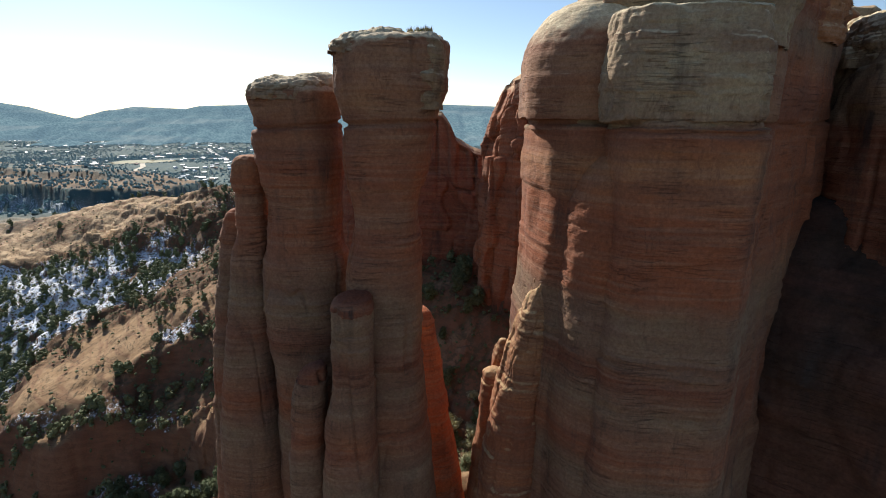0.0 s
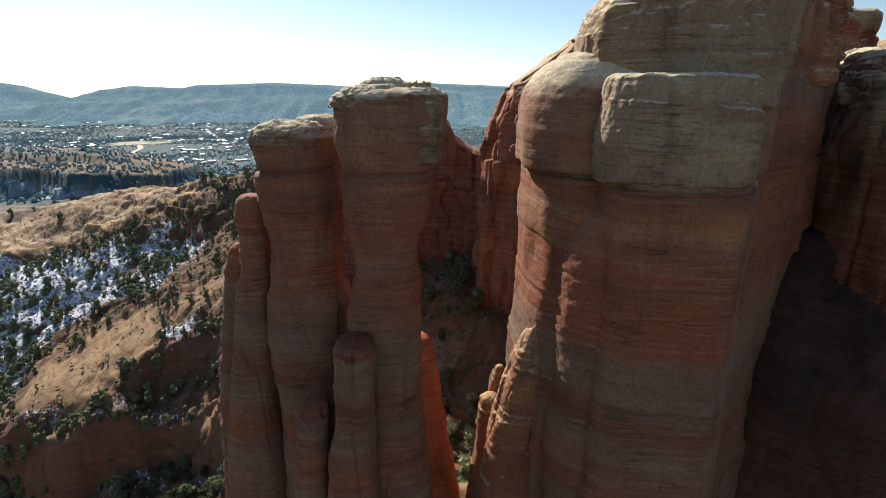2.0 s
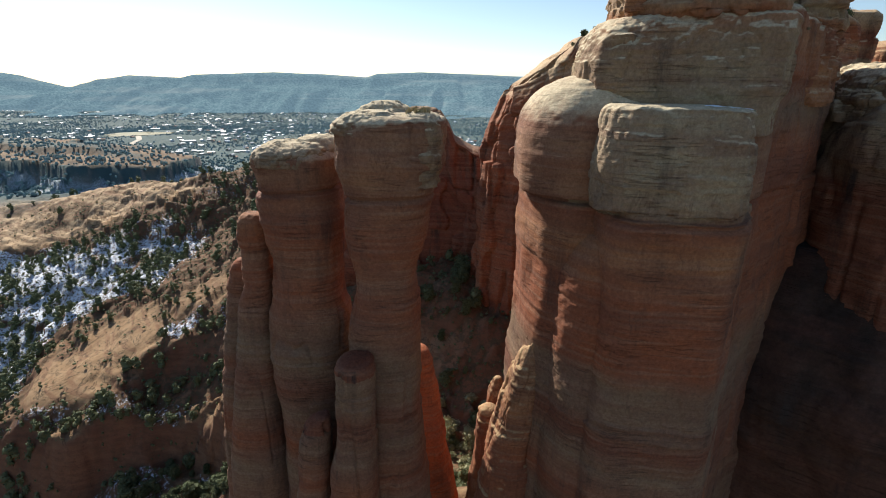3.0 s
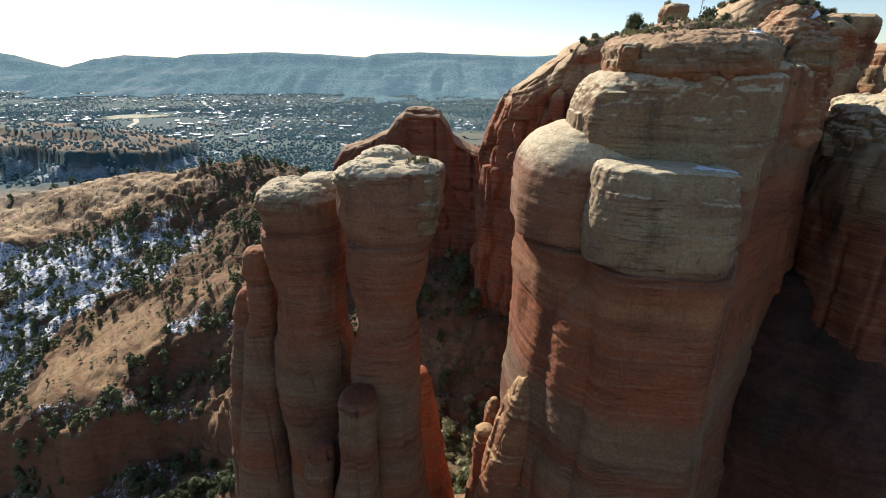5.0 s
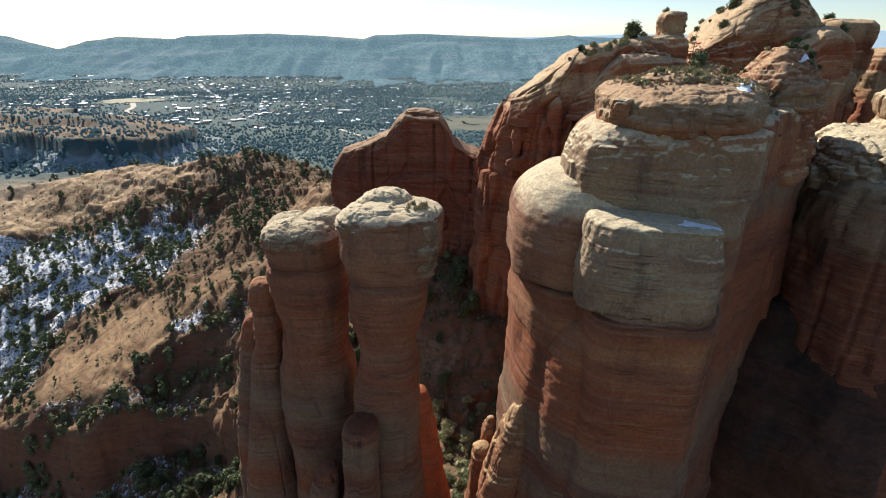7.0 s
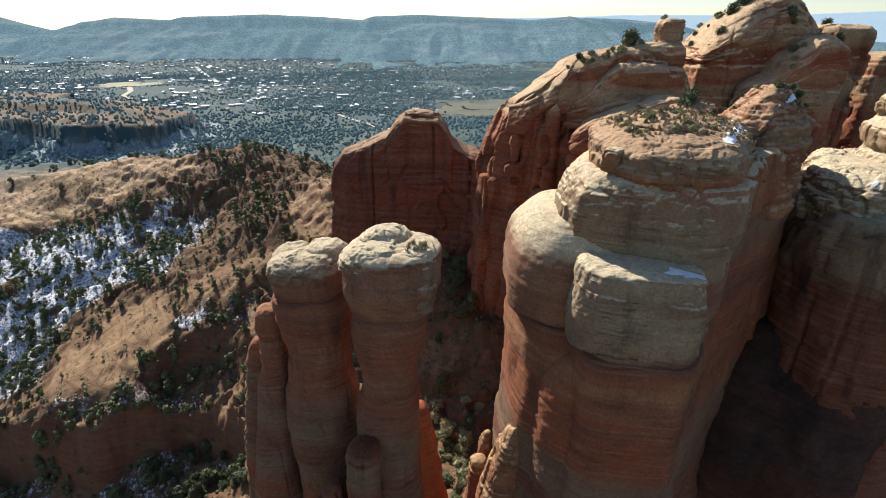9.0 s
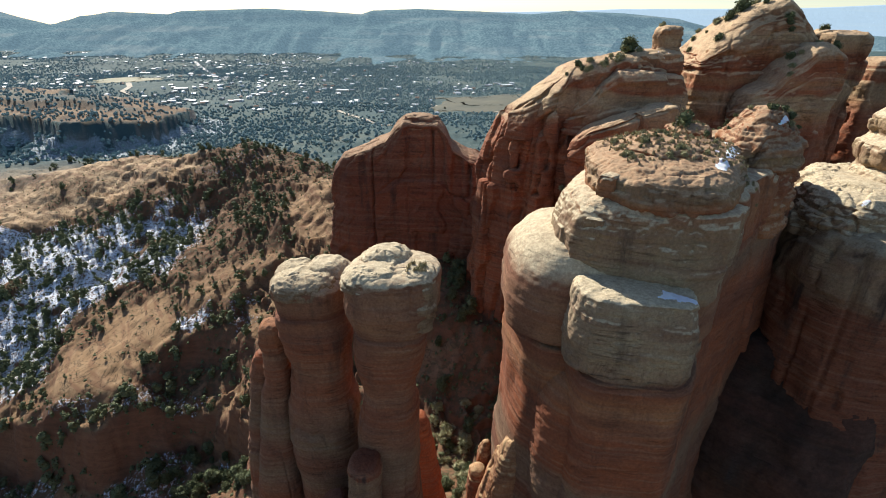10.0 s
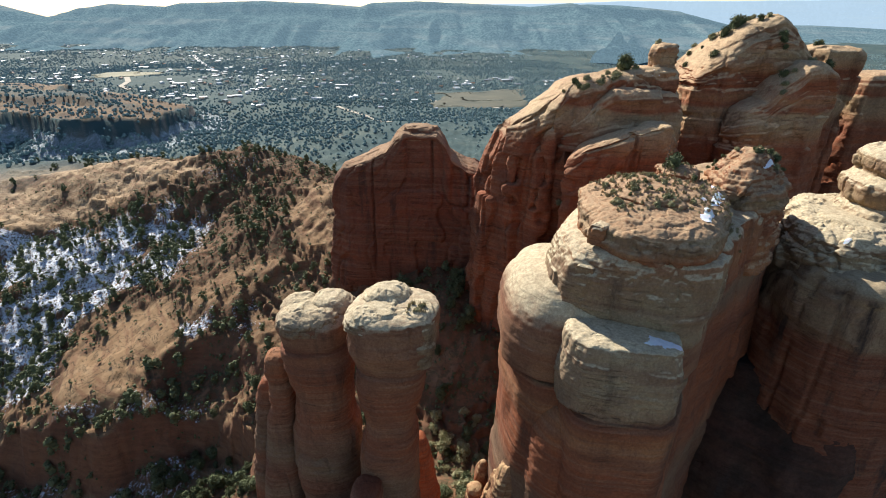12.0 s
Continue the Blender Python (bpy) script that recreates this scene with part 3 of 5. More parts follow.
    k.bsdf.inputs["Roughness"].default_value = 0.95
    k.bsdf.inputs["Specular IOR Level"].default_value = 0.15
    k.bump(k.tex(0.7, detail=9, rough=0.75), 0.7, 0.5)
    return k.m


ground = terrain()


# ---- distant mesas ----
# far wooded slopes; emission and blue tint stand for the haze before them
def distance_mat(name, dark, light, haze_glow, scale):
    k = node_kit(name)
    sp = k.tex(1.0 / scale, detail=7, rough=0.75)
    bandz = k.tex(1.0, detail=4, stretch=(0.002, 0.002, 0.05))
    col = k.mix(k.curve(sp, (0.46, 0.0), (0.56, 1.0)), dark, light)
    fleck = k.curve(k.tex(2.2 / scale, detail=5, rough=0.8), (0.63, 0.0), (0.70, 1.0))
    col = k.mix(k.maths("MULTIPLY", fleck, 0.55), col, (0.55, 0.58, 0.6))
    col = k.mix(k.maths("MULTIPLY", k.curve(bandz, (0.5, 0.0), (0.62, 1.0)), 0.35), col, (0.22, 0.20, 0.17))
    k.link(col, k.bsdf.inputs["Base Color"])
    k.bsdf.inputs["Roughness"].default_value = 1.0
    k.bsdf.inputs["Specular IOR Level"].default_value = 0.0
    k.bsdf.inputs["Emission Color"].default_value = (*haze_glow, 1.0)
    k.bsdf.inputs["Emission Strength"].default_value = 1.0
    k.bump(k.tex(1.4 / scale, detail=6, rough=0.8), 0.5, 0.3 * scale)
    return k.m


def mesa(name, crest, y, depth, foot, seed, material, label, rough=22.0):
    """A long table hill: its crest given as (x, z), falling towards the viewer over depth to the foot's height."""
    cx, cz = np.array(crest).T
    xs = np.arange(cx[0], cx[-1] + 1, 9.0 if rough > 10 else 30.0)
    ts = np.concatenate((np.linspace(0, 1, 90), [1.15, 1.6]))
    X, T = np.meshgrid(xs, ts)
    top = np.interp(X, cx, cz)
    p = np.stack((X / 210, T * depth / 210, np.full_like(X, seed)), -1).reshape(-1, 3)
    n = fbm(p, 6, seed).reshape(X.shape)
    gul = np.abs(fbm(p * (1.6, 0.5, 1), 3, seed + 3).reshape(X.shape))
    t = np.clip(T, 0, 1)
    fall = foot + (top - foot) * (0.60 * ramp(t, 0.25, 0.88) + 0.22 * ramp(t, 0.84, 0.93) + 0.18 * t ** 1.5)
    Z = fall + rough * np.clip((top - foot) / 170, 0.15, 1.0) * (n - 1.6 * gul) * np.sin(np.pi * np.clip(t, 0, 1)) * 1.6 + 1.2 * n * (T >= 1)
    Z = np.where(T > 1, top - (T - 1) * 420, Z)
    Y = y - depth + T * depth + 60 * n * (1 - t)
    nt, nx = X.shape
    i = (np.arange(nt - 1)[:, None] * nx + np.arange(nx - 1)[None]).ravel()
    ob = mesh_object(name, np.stack((X, Y, Z), -1).reshape(-1, 3), np.stack((i, i + 1, i + nx + 1, i + nx), -1), material)
    return tagged(ob, label, "mesa", kind="structure")


hill_mat = distance_mat("hazed_mesa", (0.012, 0.03, 0.034), (0.10, 0.135, 0.13), (0.082, 0.133, 0.165), 9)
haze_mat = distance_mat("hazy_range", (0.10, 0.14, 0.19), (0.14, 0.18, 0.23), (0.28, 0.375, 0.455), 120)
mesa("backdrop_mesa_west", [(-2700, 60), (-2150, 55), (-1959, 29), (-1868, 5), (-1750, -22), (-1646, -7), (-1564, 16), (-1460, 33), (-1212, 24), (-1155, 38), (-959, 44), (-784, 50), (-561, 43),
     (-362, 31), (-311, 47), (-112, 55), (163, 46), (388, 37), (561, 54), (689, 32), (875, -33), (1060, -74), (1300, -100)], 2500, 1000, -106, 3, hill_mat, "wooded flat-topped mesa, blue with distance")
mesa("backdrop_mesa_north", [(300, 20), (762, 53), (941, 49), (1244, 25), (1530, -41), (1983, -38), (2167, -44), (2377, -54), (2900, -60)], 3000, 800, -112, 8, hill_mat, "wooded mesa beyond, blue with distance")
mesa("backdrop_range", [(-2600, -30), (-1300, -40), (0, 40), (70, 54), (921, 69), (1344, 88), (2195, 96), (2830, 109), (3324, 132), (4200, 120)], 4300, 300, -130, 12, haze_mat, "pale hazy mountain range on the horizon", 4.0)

# ---- the spires ----
TOPS = []          # all rock meshes, to stand plants and snow on
TAGS = "weathered sandstone spires"


def sides(cy, *rows):
    """Rows for loft() from (z, left, right, half depth) about the depth cy."""
    return [(z, (l + r) / 2, cy, (r - l) / 2, d) for z, l, r, d in rows]


def spire(name, at, label, pieces):
    top = empty(name, at, label, "rock spire", TAGS)
    for part_name, rows, opts in pieces:
        piece = rock(part_name, rows, **{"seam": 0.34, "material": spire_stone, **opts})
        under(top, piece)
        TOPS.append(piece)
    return top


spire("sandstone_spire", (-3.8, 40, -46), "tall red sandstone spire with a bulging pale cracked cap", [
    ("shaft", sides(40, (-48, -8.6, 1.2, 4.8), (-32, -7.6, -0.6, 3.8), (-24, -7.2, -1.3, 3.3), (-19, -7.1, -1.5, 3.05), (-14, -7.45, -1.5, 3.1), (-11, -7.2, -1.55, 2.9), (-9, -6.7, -1.65, 2.7), (-7.7, -6.55, -1.75, 2.65), (-6.3, -6.75, -1.7, 2.7),
                    (-3.4, -7.3, -0.9, 3.0), (-1, -7.2, -0.4, 3.3), (-0.4, -7.2, -0.25, 3.35), (0.8, -7.5, 0.0, 3.6), (2.2, -7.85, 0.4, 3.8), (4, -7.85, 0.55, 3.8), (5, -7.4, 0.5, 3.6), (5.4, -6.6, 0, 3.0), (5.6, -5, -2, 1.5)),
     dict(seed=2, big=0.2, joint=0.25)),
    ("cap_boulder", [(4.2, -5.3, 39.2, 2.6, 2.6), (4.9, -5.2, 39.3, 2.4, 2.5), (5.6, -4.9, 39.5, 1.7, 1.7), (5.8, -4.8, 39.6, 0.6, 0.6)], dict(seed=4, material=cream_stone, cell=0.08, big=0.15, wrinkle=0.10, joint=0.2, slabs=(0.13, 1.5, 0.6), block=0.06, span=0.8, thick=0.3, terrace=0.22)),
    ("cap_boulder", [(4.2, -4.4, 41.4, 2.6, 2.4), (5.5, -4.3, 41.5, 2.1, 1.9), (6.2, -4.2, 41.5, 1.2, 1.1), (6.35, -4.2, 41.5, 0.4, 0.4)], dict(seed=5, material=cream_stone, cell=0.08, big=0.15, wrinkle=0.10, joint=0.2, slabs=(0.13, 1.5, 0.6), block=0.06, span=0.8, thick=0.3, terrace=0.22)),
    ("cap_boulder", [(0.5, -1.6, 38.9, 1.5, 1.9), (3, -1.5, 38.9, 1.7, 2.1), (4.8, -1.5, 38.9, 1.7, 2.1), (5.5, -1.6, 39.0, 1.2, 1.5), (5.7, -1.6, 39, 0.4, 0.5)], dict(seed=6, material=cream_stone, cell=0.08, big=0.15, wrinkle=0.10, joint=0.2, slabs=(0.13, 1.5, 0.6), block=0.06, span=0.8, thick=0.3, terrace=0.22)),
])
spire("sandstone_spire", (-11.5, 44, -46), "banded red sandstone spire with a pale layered top", [
    ("shaft", sides(44, (-48, -15.8, -6.6, 4.4), (-35.6, -15.2, -7.4, 3.7), (-25.6, -15.0, -7.6, 3.5), (-21.5, -15.0, -7.8, 3.5), (-18.3, -15.5, -8.0, 3.6), (-15, -15.6, -8.2, 3.6), (-12, -15.3, -8.3, 3.5), (-10, -14.8, -8.8, 3.2), (-7, -14.6, -8.6, 3.2),
                    (-4.5, -14.9, -8.4, 3.3), (-3, -15.2, -8.3, 3.4), (-1.7, -15.4, -8.3, 3.4), (-0.4, -15.1, -8.4, 3.4), (0.2, -15.2, -8.4, 3.5), (1.0, -15.4, -8.4, 3.5), (1.7, -15.5, -8.4, 3.4), (2.2, -15.1, -8.8, 3.1), (2.5, -13.5, -10.5, 1.5)),
     dict(seed=12, big=0.2, joint=0.25)),
    ("cap_boulder", [(1.2, -12.2, 43.2, 3.0, 2.7), (2.3, -12.2, 43.3, 2.8, 2.4), (2.9, -12, 43.5, 1.8, 1.5), (3.0, -12, 43.5, 0.5, 0.5)], dict(seed=14, material=cream_stone, cell=0.08, big=0.15, wrinkle=0.10, joint=0.2, slabs=(0.13, 1.5, 0.6), block=0.06, span=0.8, thick=0.3, terrace=0.22)),
    ("cap_boulder", [(1.5, -10.2, 44.8, 2.4, 2.4), (2.6, -10.3, 44.9, 2.1, 2.0), (3.3, -10.4, 45, 1.3, 1.2), (3.4, -10.4, 45, 0.4, 0.4)], dict(seed=15, material=cream_stone, cell=0.08, big=0.15, wrinkle=0.10, joint=0.2, slabs=(0.13, 1.5, 0.6), block=0.06, span=0.8, thick=0.3, terrace=0.22)),
    ("cap_boulder", [(0.8, -13.6, 45.2, 1.8, 2.0), (2.2, -13.5, 45.3, 1.6, 1.7), (2.8, -13.4, 45.4, 0.9, 0.9), (2.85, -13.4, 45.4, 0.3, 0.3)], dict(seed=16, material=cream_stone, cell=0.08, big=0.15, wrinkle=0.10, joint=0.2, slabs=(0.13, 1.5, 0.6), block=0.06, span=0.8, thick=0.3, terrace=0.22)),
])
spire("sandstone_spire", (-17.5, 44.5, -46), "slim red sandstone spire leaning against a taller one", [
    ("shaft", [(-48, -18.0, 44.5, 4.0, 4.0), (-36, -18.0, 44.5, 3.2, 3.2), (-29.7, -17.9, 44.5, 3.0, 3.0), (-23, -17.6, 44.5, 2.5, 2.6), (-17.9, -17.2, 44.5, 2.1, 2.3), (-11.9, -16.8, 44.5, 1.6, 1.8), (-9.4, -16.5, 44.5, 1.3, 1.5), (-6.9, -16.5, 44.5, 1.25, 1.4),
               (-6.3, -16.5, 44.5, 1.15, 1.3), (-5.9, -16.5, 44.5, 0.5, 0.5)], dict(seed=22, big=0.25, beds=0.10)),
    ("cap_boulder", [(-6.6, -16.5, 44.5, 1.0, 1.1), (-6.2, -16.5, 44.5, 1.3, 1.4), (-5.2, -16.45, 44.5, 1.42, 1.5), (-4.1, -16.4, 44.5, 1.35, 1.4), (-3.4, -16.4, 44.5, 0.95, 1.0), (-3.2, -16.4, 44.5, 0.3, 0.3)], dict(seed=23, material=cream_stone, cell=0.09, big=0.12, beds=0.08, wrinkle=0.1)),
])
spire("sandstone_spire", (-20, 46.5, -46), "low red sandstone spire at the cluster's edge", [
    ("shaft", [(-48, -20.5, 46.5, 3.2, 3.0), (-37, -20.3, 46.5, 2.6, 2.6), (-21, -19.6, 46.5, 2.0, 2.2), (-16, -19.2, 46.5, 1.8, 2.0), (-11.2, -18.8, 46.5, 1.35, 1.5), (-10.8, -18.8, 46.5, 0.5, 0.5)], dict(seed=26, big=0.25, beds=0.10)),
    ("cap_boulder", [(-11.5, -18.8, 46.5, 1.2, 1.4), (-11, -18.8, 46.5, 1.4, 1.6), (-9.6, -18.6, 46.5, 1.2, 1.3), (-8.5, -18.5, 46.5, 0.8, 0.9), (-8.1, -18.4, 46.5, 0.3, 0.3)], dict(seed=27, cell=0.1, big=0.15, beds=0.08)),
])
spire("sandstone_spire", (-6.8, 35.8, -46), "stubby red sandstone pillar with a dark flat top", [
    ("shaft", [(-48, -7.4, 36, 3.2, 3.0), (-30, -7.1, 35.9, 2.3, 2.2), (-22.5, -6.9, 35.9, 1.95, 2.0), (-19.6, -6.6, 35.9, 1.7, 1.7), (-17.8, -6.6, 35.9, 1.65, 1.7), (-14.1, -6.5, 35.9, 1.6, 1.7), (-13.6, -6.5, 35.9, 1.5, 1.6), (-13.4, -6.5, 35.9, 0.6, 0.6)],
     dict(seed=32, big=0.2, cell=0.11, beds=0.10)),
    ("cap_slab", [(-13.9, -6.5, 35.9, 1.35, 1.45), (-13.6, -6.5, 35.9, 1.55, 1.65), (-13.0, -6.5, 35.9, 1.5, 1.6), (-12.7, -6.45, 35.9, 1.1, 1.2), (-12.55, -6.4, 35.9, 0.4, 0.4)], dict(seed=33, cell=0.08, big=0.1, beds=0.06, block=0.08, span=0.9, thick=0.5, material=dark_stone)),
])
spire("sandstone_spire", (-10.6, 37.5, -46), "short red sandstone pillar with a dark sloping top", [
    ("shaft", [(-48, -11.2, 38, 2.4, 2.4), (-31, -10.9, 37.5, 1.6, 1.7), (-21.5, -10.4, 37.3, 1.2, 1.3), (-20.2, -10.2, 37.3, 1.1, 1.15), (-19.9, -10.2, 37.3, 0.4, 0.4)], dict(seed=36, big=0.2, cell=0.11, beds=0.10)),
    ("cap_slab", [(-20.6, -10.25, 37.3, 1.0, 1.05), (-20.2, -10.2, 37.3, 1.2, 1.25), (-19.5, -10.2, 37.3, 1.15, 1.2), (-19.0, -10.1, 37.3, 0.75, 0.8), (-18.8, -10, 37.3, 0.25, 0.3)], dict(seed=37, cell=0.08, big=0.1, beds=0.06, tip=(0.3, 0), block=0.06, span=0.9, thick=0.5, material=dark_stone)),
])
spire("sandstone_spire", (-1.4, 47.5, -46), "red sandstone fin, bounced light put into its orange colour", [
    ("shaft", [(-48, -0.6, 48, 4.2, 3.5), (-33.8, -1.0, 48, 2.7, 2.6), (-26, -1.6, 48, 2.0, 2.2), (-20, -1.95, 48.2, 1.5, 1.8), (-18.6, -2.0, 48.4, 0.8, 1.0), (-18.3, -2.0, 48.5, 0.3, 0.4)], dict(seed=39, big=0.3, beds=0.08, slabs=(0.15, 1.6, 2.0), material=bounce_red)),
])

# ---- the butte ----
butte = empty("sandstone_butte", (18, 43, -46), "massive red sandstone butte with pale banded upper tiers", "butte")
for part_name, rows, opts in [
    ("shaft", [(-48, 1.12), (-33, 1.06), (-24, 1.04), (-18, 1.03), (-14, 1.02), (-9, 0.99), (-5, 0.975), (-2, 0.985), (-0.65, 0.98), (-0.52, 0.925), (0.0, 0.9)],
     dict(seed=50, material=stone, cell=0.17, big=0.4, grit=0.5, edge=0.8, joint=0.15, plan=[(7.0, 42), (7.9, 37.9), (9.4, 36.2), (12, 35.6), (21.3, 35.4), (23.4, 37.6), (22, 52), (9, 52), (6.8, 45.5)])),
    ("buttress", [(-0.9, 0.92), (-0.36, 0.935), (-0.2, 0.985), (0.3, 1.0), (3.8, 1.0), (5.4, 0.94), (6.6, 0.83), (7.6, 0.66), (8.3, 0.4)],
     dict(seed=51, material=spire_stone, big=0.35, grit=0.4, edge=1.3, joint=0.12, plan=[(6.0, 40.6), (6.7, 38.2), (8.6, 36.3), (12, 35.6), (21, 35.3), (24.5, 38.8), (22, 52), (9, 52), (6.4, 47)])),
    ("face_block", [(-0.7, 0.86), (-0.34, 0.89), (-0.22, 0.975), (0.4, 0.99), (2.2, 1.01), (3.9, 1.0), (4.9, 0.965), (5.9, 0.93), (6.25, 0.89), (6.4, 0.8), (6.5, 0.4)],
     dict(seed=53, material=block_stone, big=0.22, cell=0.09, beds=0.09, joint=0.12, slabs=(0.08, 2.6, 1.6), block=0.05, span=1.2, thick=0.6, edge=0.3, plan=[(10.3, 35.0), (10.5, 33.5), (11.4, 32.1), (15, 31.4), (18.4, 31.0), (19.3, 31.7), (19.9, 34), (19.6, 38.5), (11, 38.8)])),
    ("front_column", [(-48, 1.25), (-30, 1.1), (-21, 1.05), (-12, 1.01), (-8, 0.985), (-4, 0.985), (-1.6, 0.99), (-0.7, 0.985), (-0.58, 0.89), (0.2, 0.85)],
     dict(seed=55, big=0.25, beds=0.07, joint=0.12, slabs=(0.06, 4.0, 4.0), edge=0.7, plan=[(10.9, 35.5), (11.4, 32.5), (12.6, 31.6), (18.2, 31.0), (19.4, 31.6), (21.2, 34.2), (22.4, 37.2), (16, 39), (11, 38.5)])),
    ("bulge", [(-48, 1.3), (-24, 1.14), (-14, 1.06), (-8.5, 1.0), (-6, 0.96), (-4.2, 0.84), (-3.0, 0.62), (-2.4, 0.3)],
     dict(seed=57, big=0.2, beds=0.06, joint=0.1, edge=1.1, tip=(0.35, 0), plan=[(8.8, 37.5), (9.2, 35.4), (10.2, 34.0), (11.8, 33.2), (15, 33), (15, 39), (9.5, 39)])),
    ("lobe", [(-34, 5.9, 40.5, 2.6, 2.6), (-24, 6.4, 39.8, 2.0, 2.2), (-18, 7.2, 39.2, 1.7, 1.9), (-13.5, 7.9, 38.9, 1.2, 1.4), (-11.5, 8.3, 38.9, 0.8, 0.9), (-10.8, 8.5, 38.9, 0.3, 0.3)], dict(seed=58, big=0.3, beds=0.05, cell=0.1, slabs=(0.14, 1.8, 3.4), material=slab_stone)),
    ("pinnacle", [(-45, 4.4, 45, 2.4, 2.2), (-32, 4.6, 44.8, 1.5, 1.6), (-26, 4.8, 44.7, 1.0, 1.2), (-23.6, 4.9, 44.7, 0.75, 0.9), (-22.9, 4.9, 44.7, 0.3, 0.3)], dict(seed=47, big=0.3, beds=0.05, cell=0.1, slabs=(0.14, 1.4, 2.2), material=slab_stone)),
    ("pinnacle", [(-45, 5.8, 46.8, 2.4, 2.2), (-28, 5.8, 46.6, 1.3, 1.4), (-22.5, 5.9, 46.5, 0.8, 0.9), (-20.8, 6.0, 46.5, 0.3, 0.3)], dict(seed=48, big=0.3, beds=0.05, cell=0.1, slabs=(0.14, 1.4, 2.2), material=slab_stone)),
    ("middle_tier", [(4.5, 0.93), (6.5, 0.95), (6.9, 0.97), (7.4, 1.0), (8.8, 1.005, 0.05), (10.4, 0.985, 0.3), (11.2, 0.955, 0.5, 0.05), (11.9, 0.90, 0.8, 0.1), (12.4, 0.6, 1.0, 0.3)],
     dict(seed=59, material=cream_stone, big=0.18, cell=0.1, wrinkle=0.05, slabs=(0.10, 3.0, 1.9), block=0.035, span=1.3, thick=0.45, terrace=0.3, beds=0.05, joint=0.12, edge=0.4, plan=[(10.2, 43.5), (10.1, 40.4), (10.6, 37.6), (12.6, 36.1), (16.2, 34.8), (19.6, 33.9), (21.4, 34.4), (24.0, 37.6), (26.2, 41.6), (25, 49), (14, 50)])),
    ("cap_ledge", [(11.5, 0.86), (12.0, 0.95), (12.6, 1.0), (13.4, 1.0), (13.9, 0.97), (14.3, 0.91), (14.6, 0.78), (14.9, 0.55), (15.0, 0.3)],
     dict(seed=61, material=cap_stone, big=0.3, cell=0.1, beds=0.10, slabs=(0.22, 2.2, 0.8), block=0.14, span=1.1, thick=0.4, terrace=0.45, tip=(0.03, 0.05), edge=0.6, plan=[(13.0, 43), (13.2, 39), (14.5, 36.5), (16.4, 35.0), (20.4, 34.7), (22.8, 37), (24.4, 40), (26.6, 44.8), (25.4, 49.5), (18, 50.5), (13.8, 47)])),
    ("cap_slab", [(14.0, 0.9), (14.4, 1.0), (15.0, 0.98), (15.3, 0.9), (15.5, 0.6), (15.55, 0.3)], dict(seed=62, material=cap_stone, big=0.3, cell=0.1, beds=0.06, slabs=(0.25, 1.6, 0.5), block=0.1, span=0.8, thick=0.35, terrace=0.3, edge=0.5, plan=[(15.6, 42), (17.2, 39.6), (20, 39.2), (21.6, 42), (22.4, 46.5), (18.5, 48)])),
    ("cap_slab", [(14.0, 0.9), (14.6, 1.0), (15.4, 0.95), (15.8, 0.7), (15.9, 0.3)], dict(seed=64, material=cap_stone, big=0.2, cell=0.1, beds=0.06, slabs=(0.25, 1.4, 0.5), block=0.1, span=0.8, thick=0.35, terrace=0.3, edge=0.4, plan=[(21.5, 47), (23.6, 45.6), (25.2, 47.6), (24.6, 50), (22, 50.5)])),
    ("loose_block", [(12.3, 0.9), (12.6, 1.0), (13.5, 0.97), (13.9, 0.8), (14.0, 0.4)], dict(seed=66, big=0.12, cell=0.07, beds=0.04, block=0.05, span=0.8, thick=0.4, edge=0.25, plan=[(12.2, 38.2), (13.4, 37.4), (14.4, 38.3), (13.5, 39.4)])),
    ("loose_block", [(9.6, 0.9), (9.9, 1.0), (10.5, 0.97), (10.8, 0.8), (10.9, 0.4)], dict(seed=68, material=cream_stone, big=0.12, cell=0.07, beds=0.04, block=0.05, span=0.8, thick=0.4, edge=0.25, plan=[(11.2, 37.2), (12.6, 36.3), (13.6, 37.2), (12.3, 38.3)])),
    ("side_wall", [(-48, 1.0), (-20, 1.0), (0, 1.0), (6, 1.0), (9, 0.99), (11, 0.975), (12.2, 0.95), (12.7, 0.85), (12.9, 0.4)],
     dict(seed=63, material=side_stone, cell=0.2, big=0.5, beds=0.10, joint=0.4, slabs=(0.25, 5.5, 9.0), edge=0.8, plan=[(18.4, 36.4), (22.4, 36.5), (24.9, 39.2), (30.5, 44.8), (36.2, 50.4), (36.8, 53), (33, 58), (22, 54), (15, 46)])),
    ("rear_shoulder", [(-20, 1.1), (6, 1.05), (10, 1.0), (12.3, 0.92), (13.4, 0.7), (13.7, 0.3)], dict(seed=67, big=0.4, cell=0.16, block=0.12, material=cap_stone, plan=[(28, 52), (33, 50.5), (36.8, 53), (37, 59), (33, 62), (27, 58)])),
    ("shoulder", [(6, 1.06), (10, 1.0), (12.1, 0.93), (12.6, 0.99), (14.3, 0.97), (15.0, 0.84), (15.9, 0.66), (16.6, 0.5), (17.2, 0.32), (17.5, 0.12)],
     dict(seed=65, material=cap_stone, big=0.4, beds=0.12, cell=0.11, slabs=(0.3, 2.2, 0.9), block=0.16, span=1.0, thick=0.45, terrace=0.5, edge=0.7, plan=[(26.3, 46), (28, 44.2), (31.5, 45.2), (34, 48), (35, 51.5), (31.5, 55), (27.5, 52)])),
]:
    piece = rock(part_name, rows, **{"seam": 0.36, **opts})
    under(butte, piece)
    TOPS.append(piece)

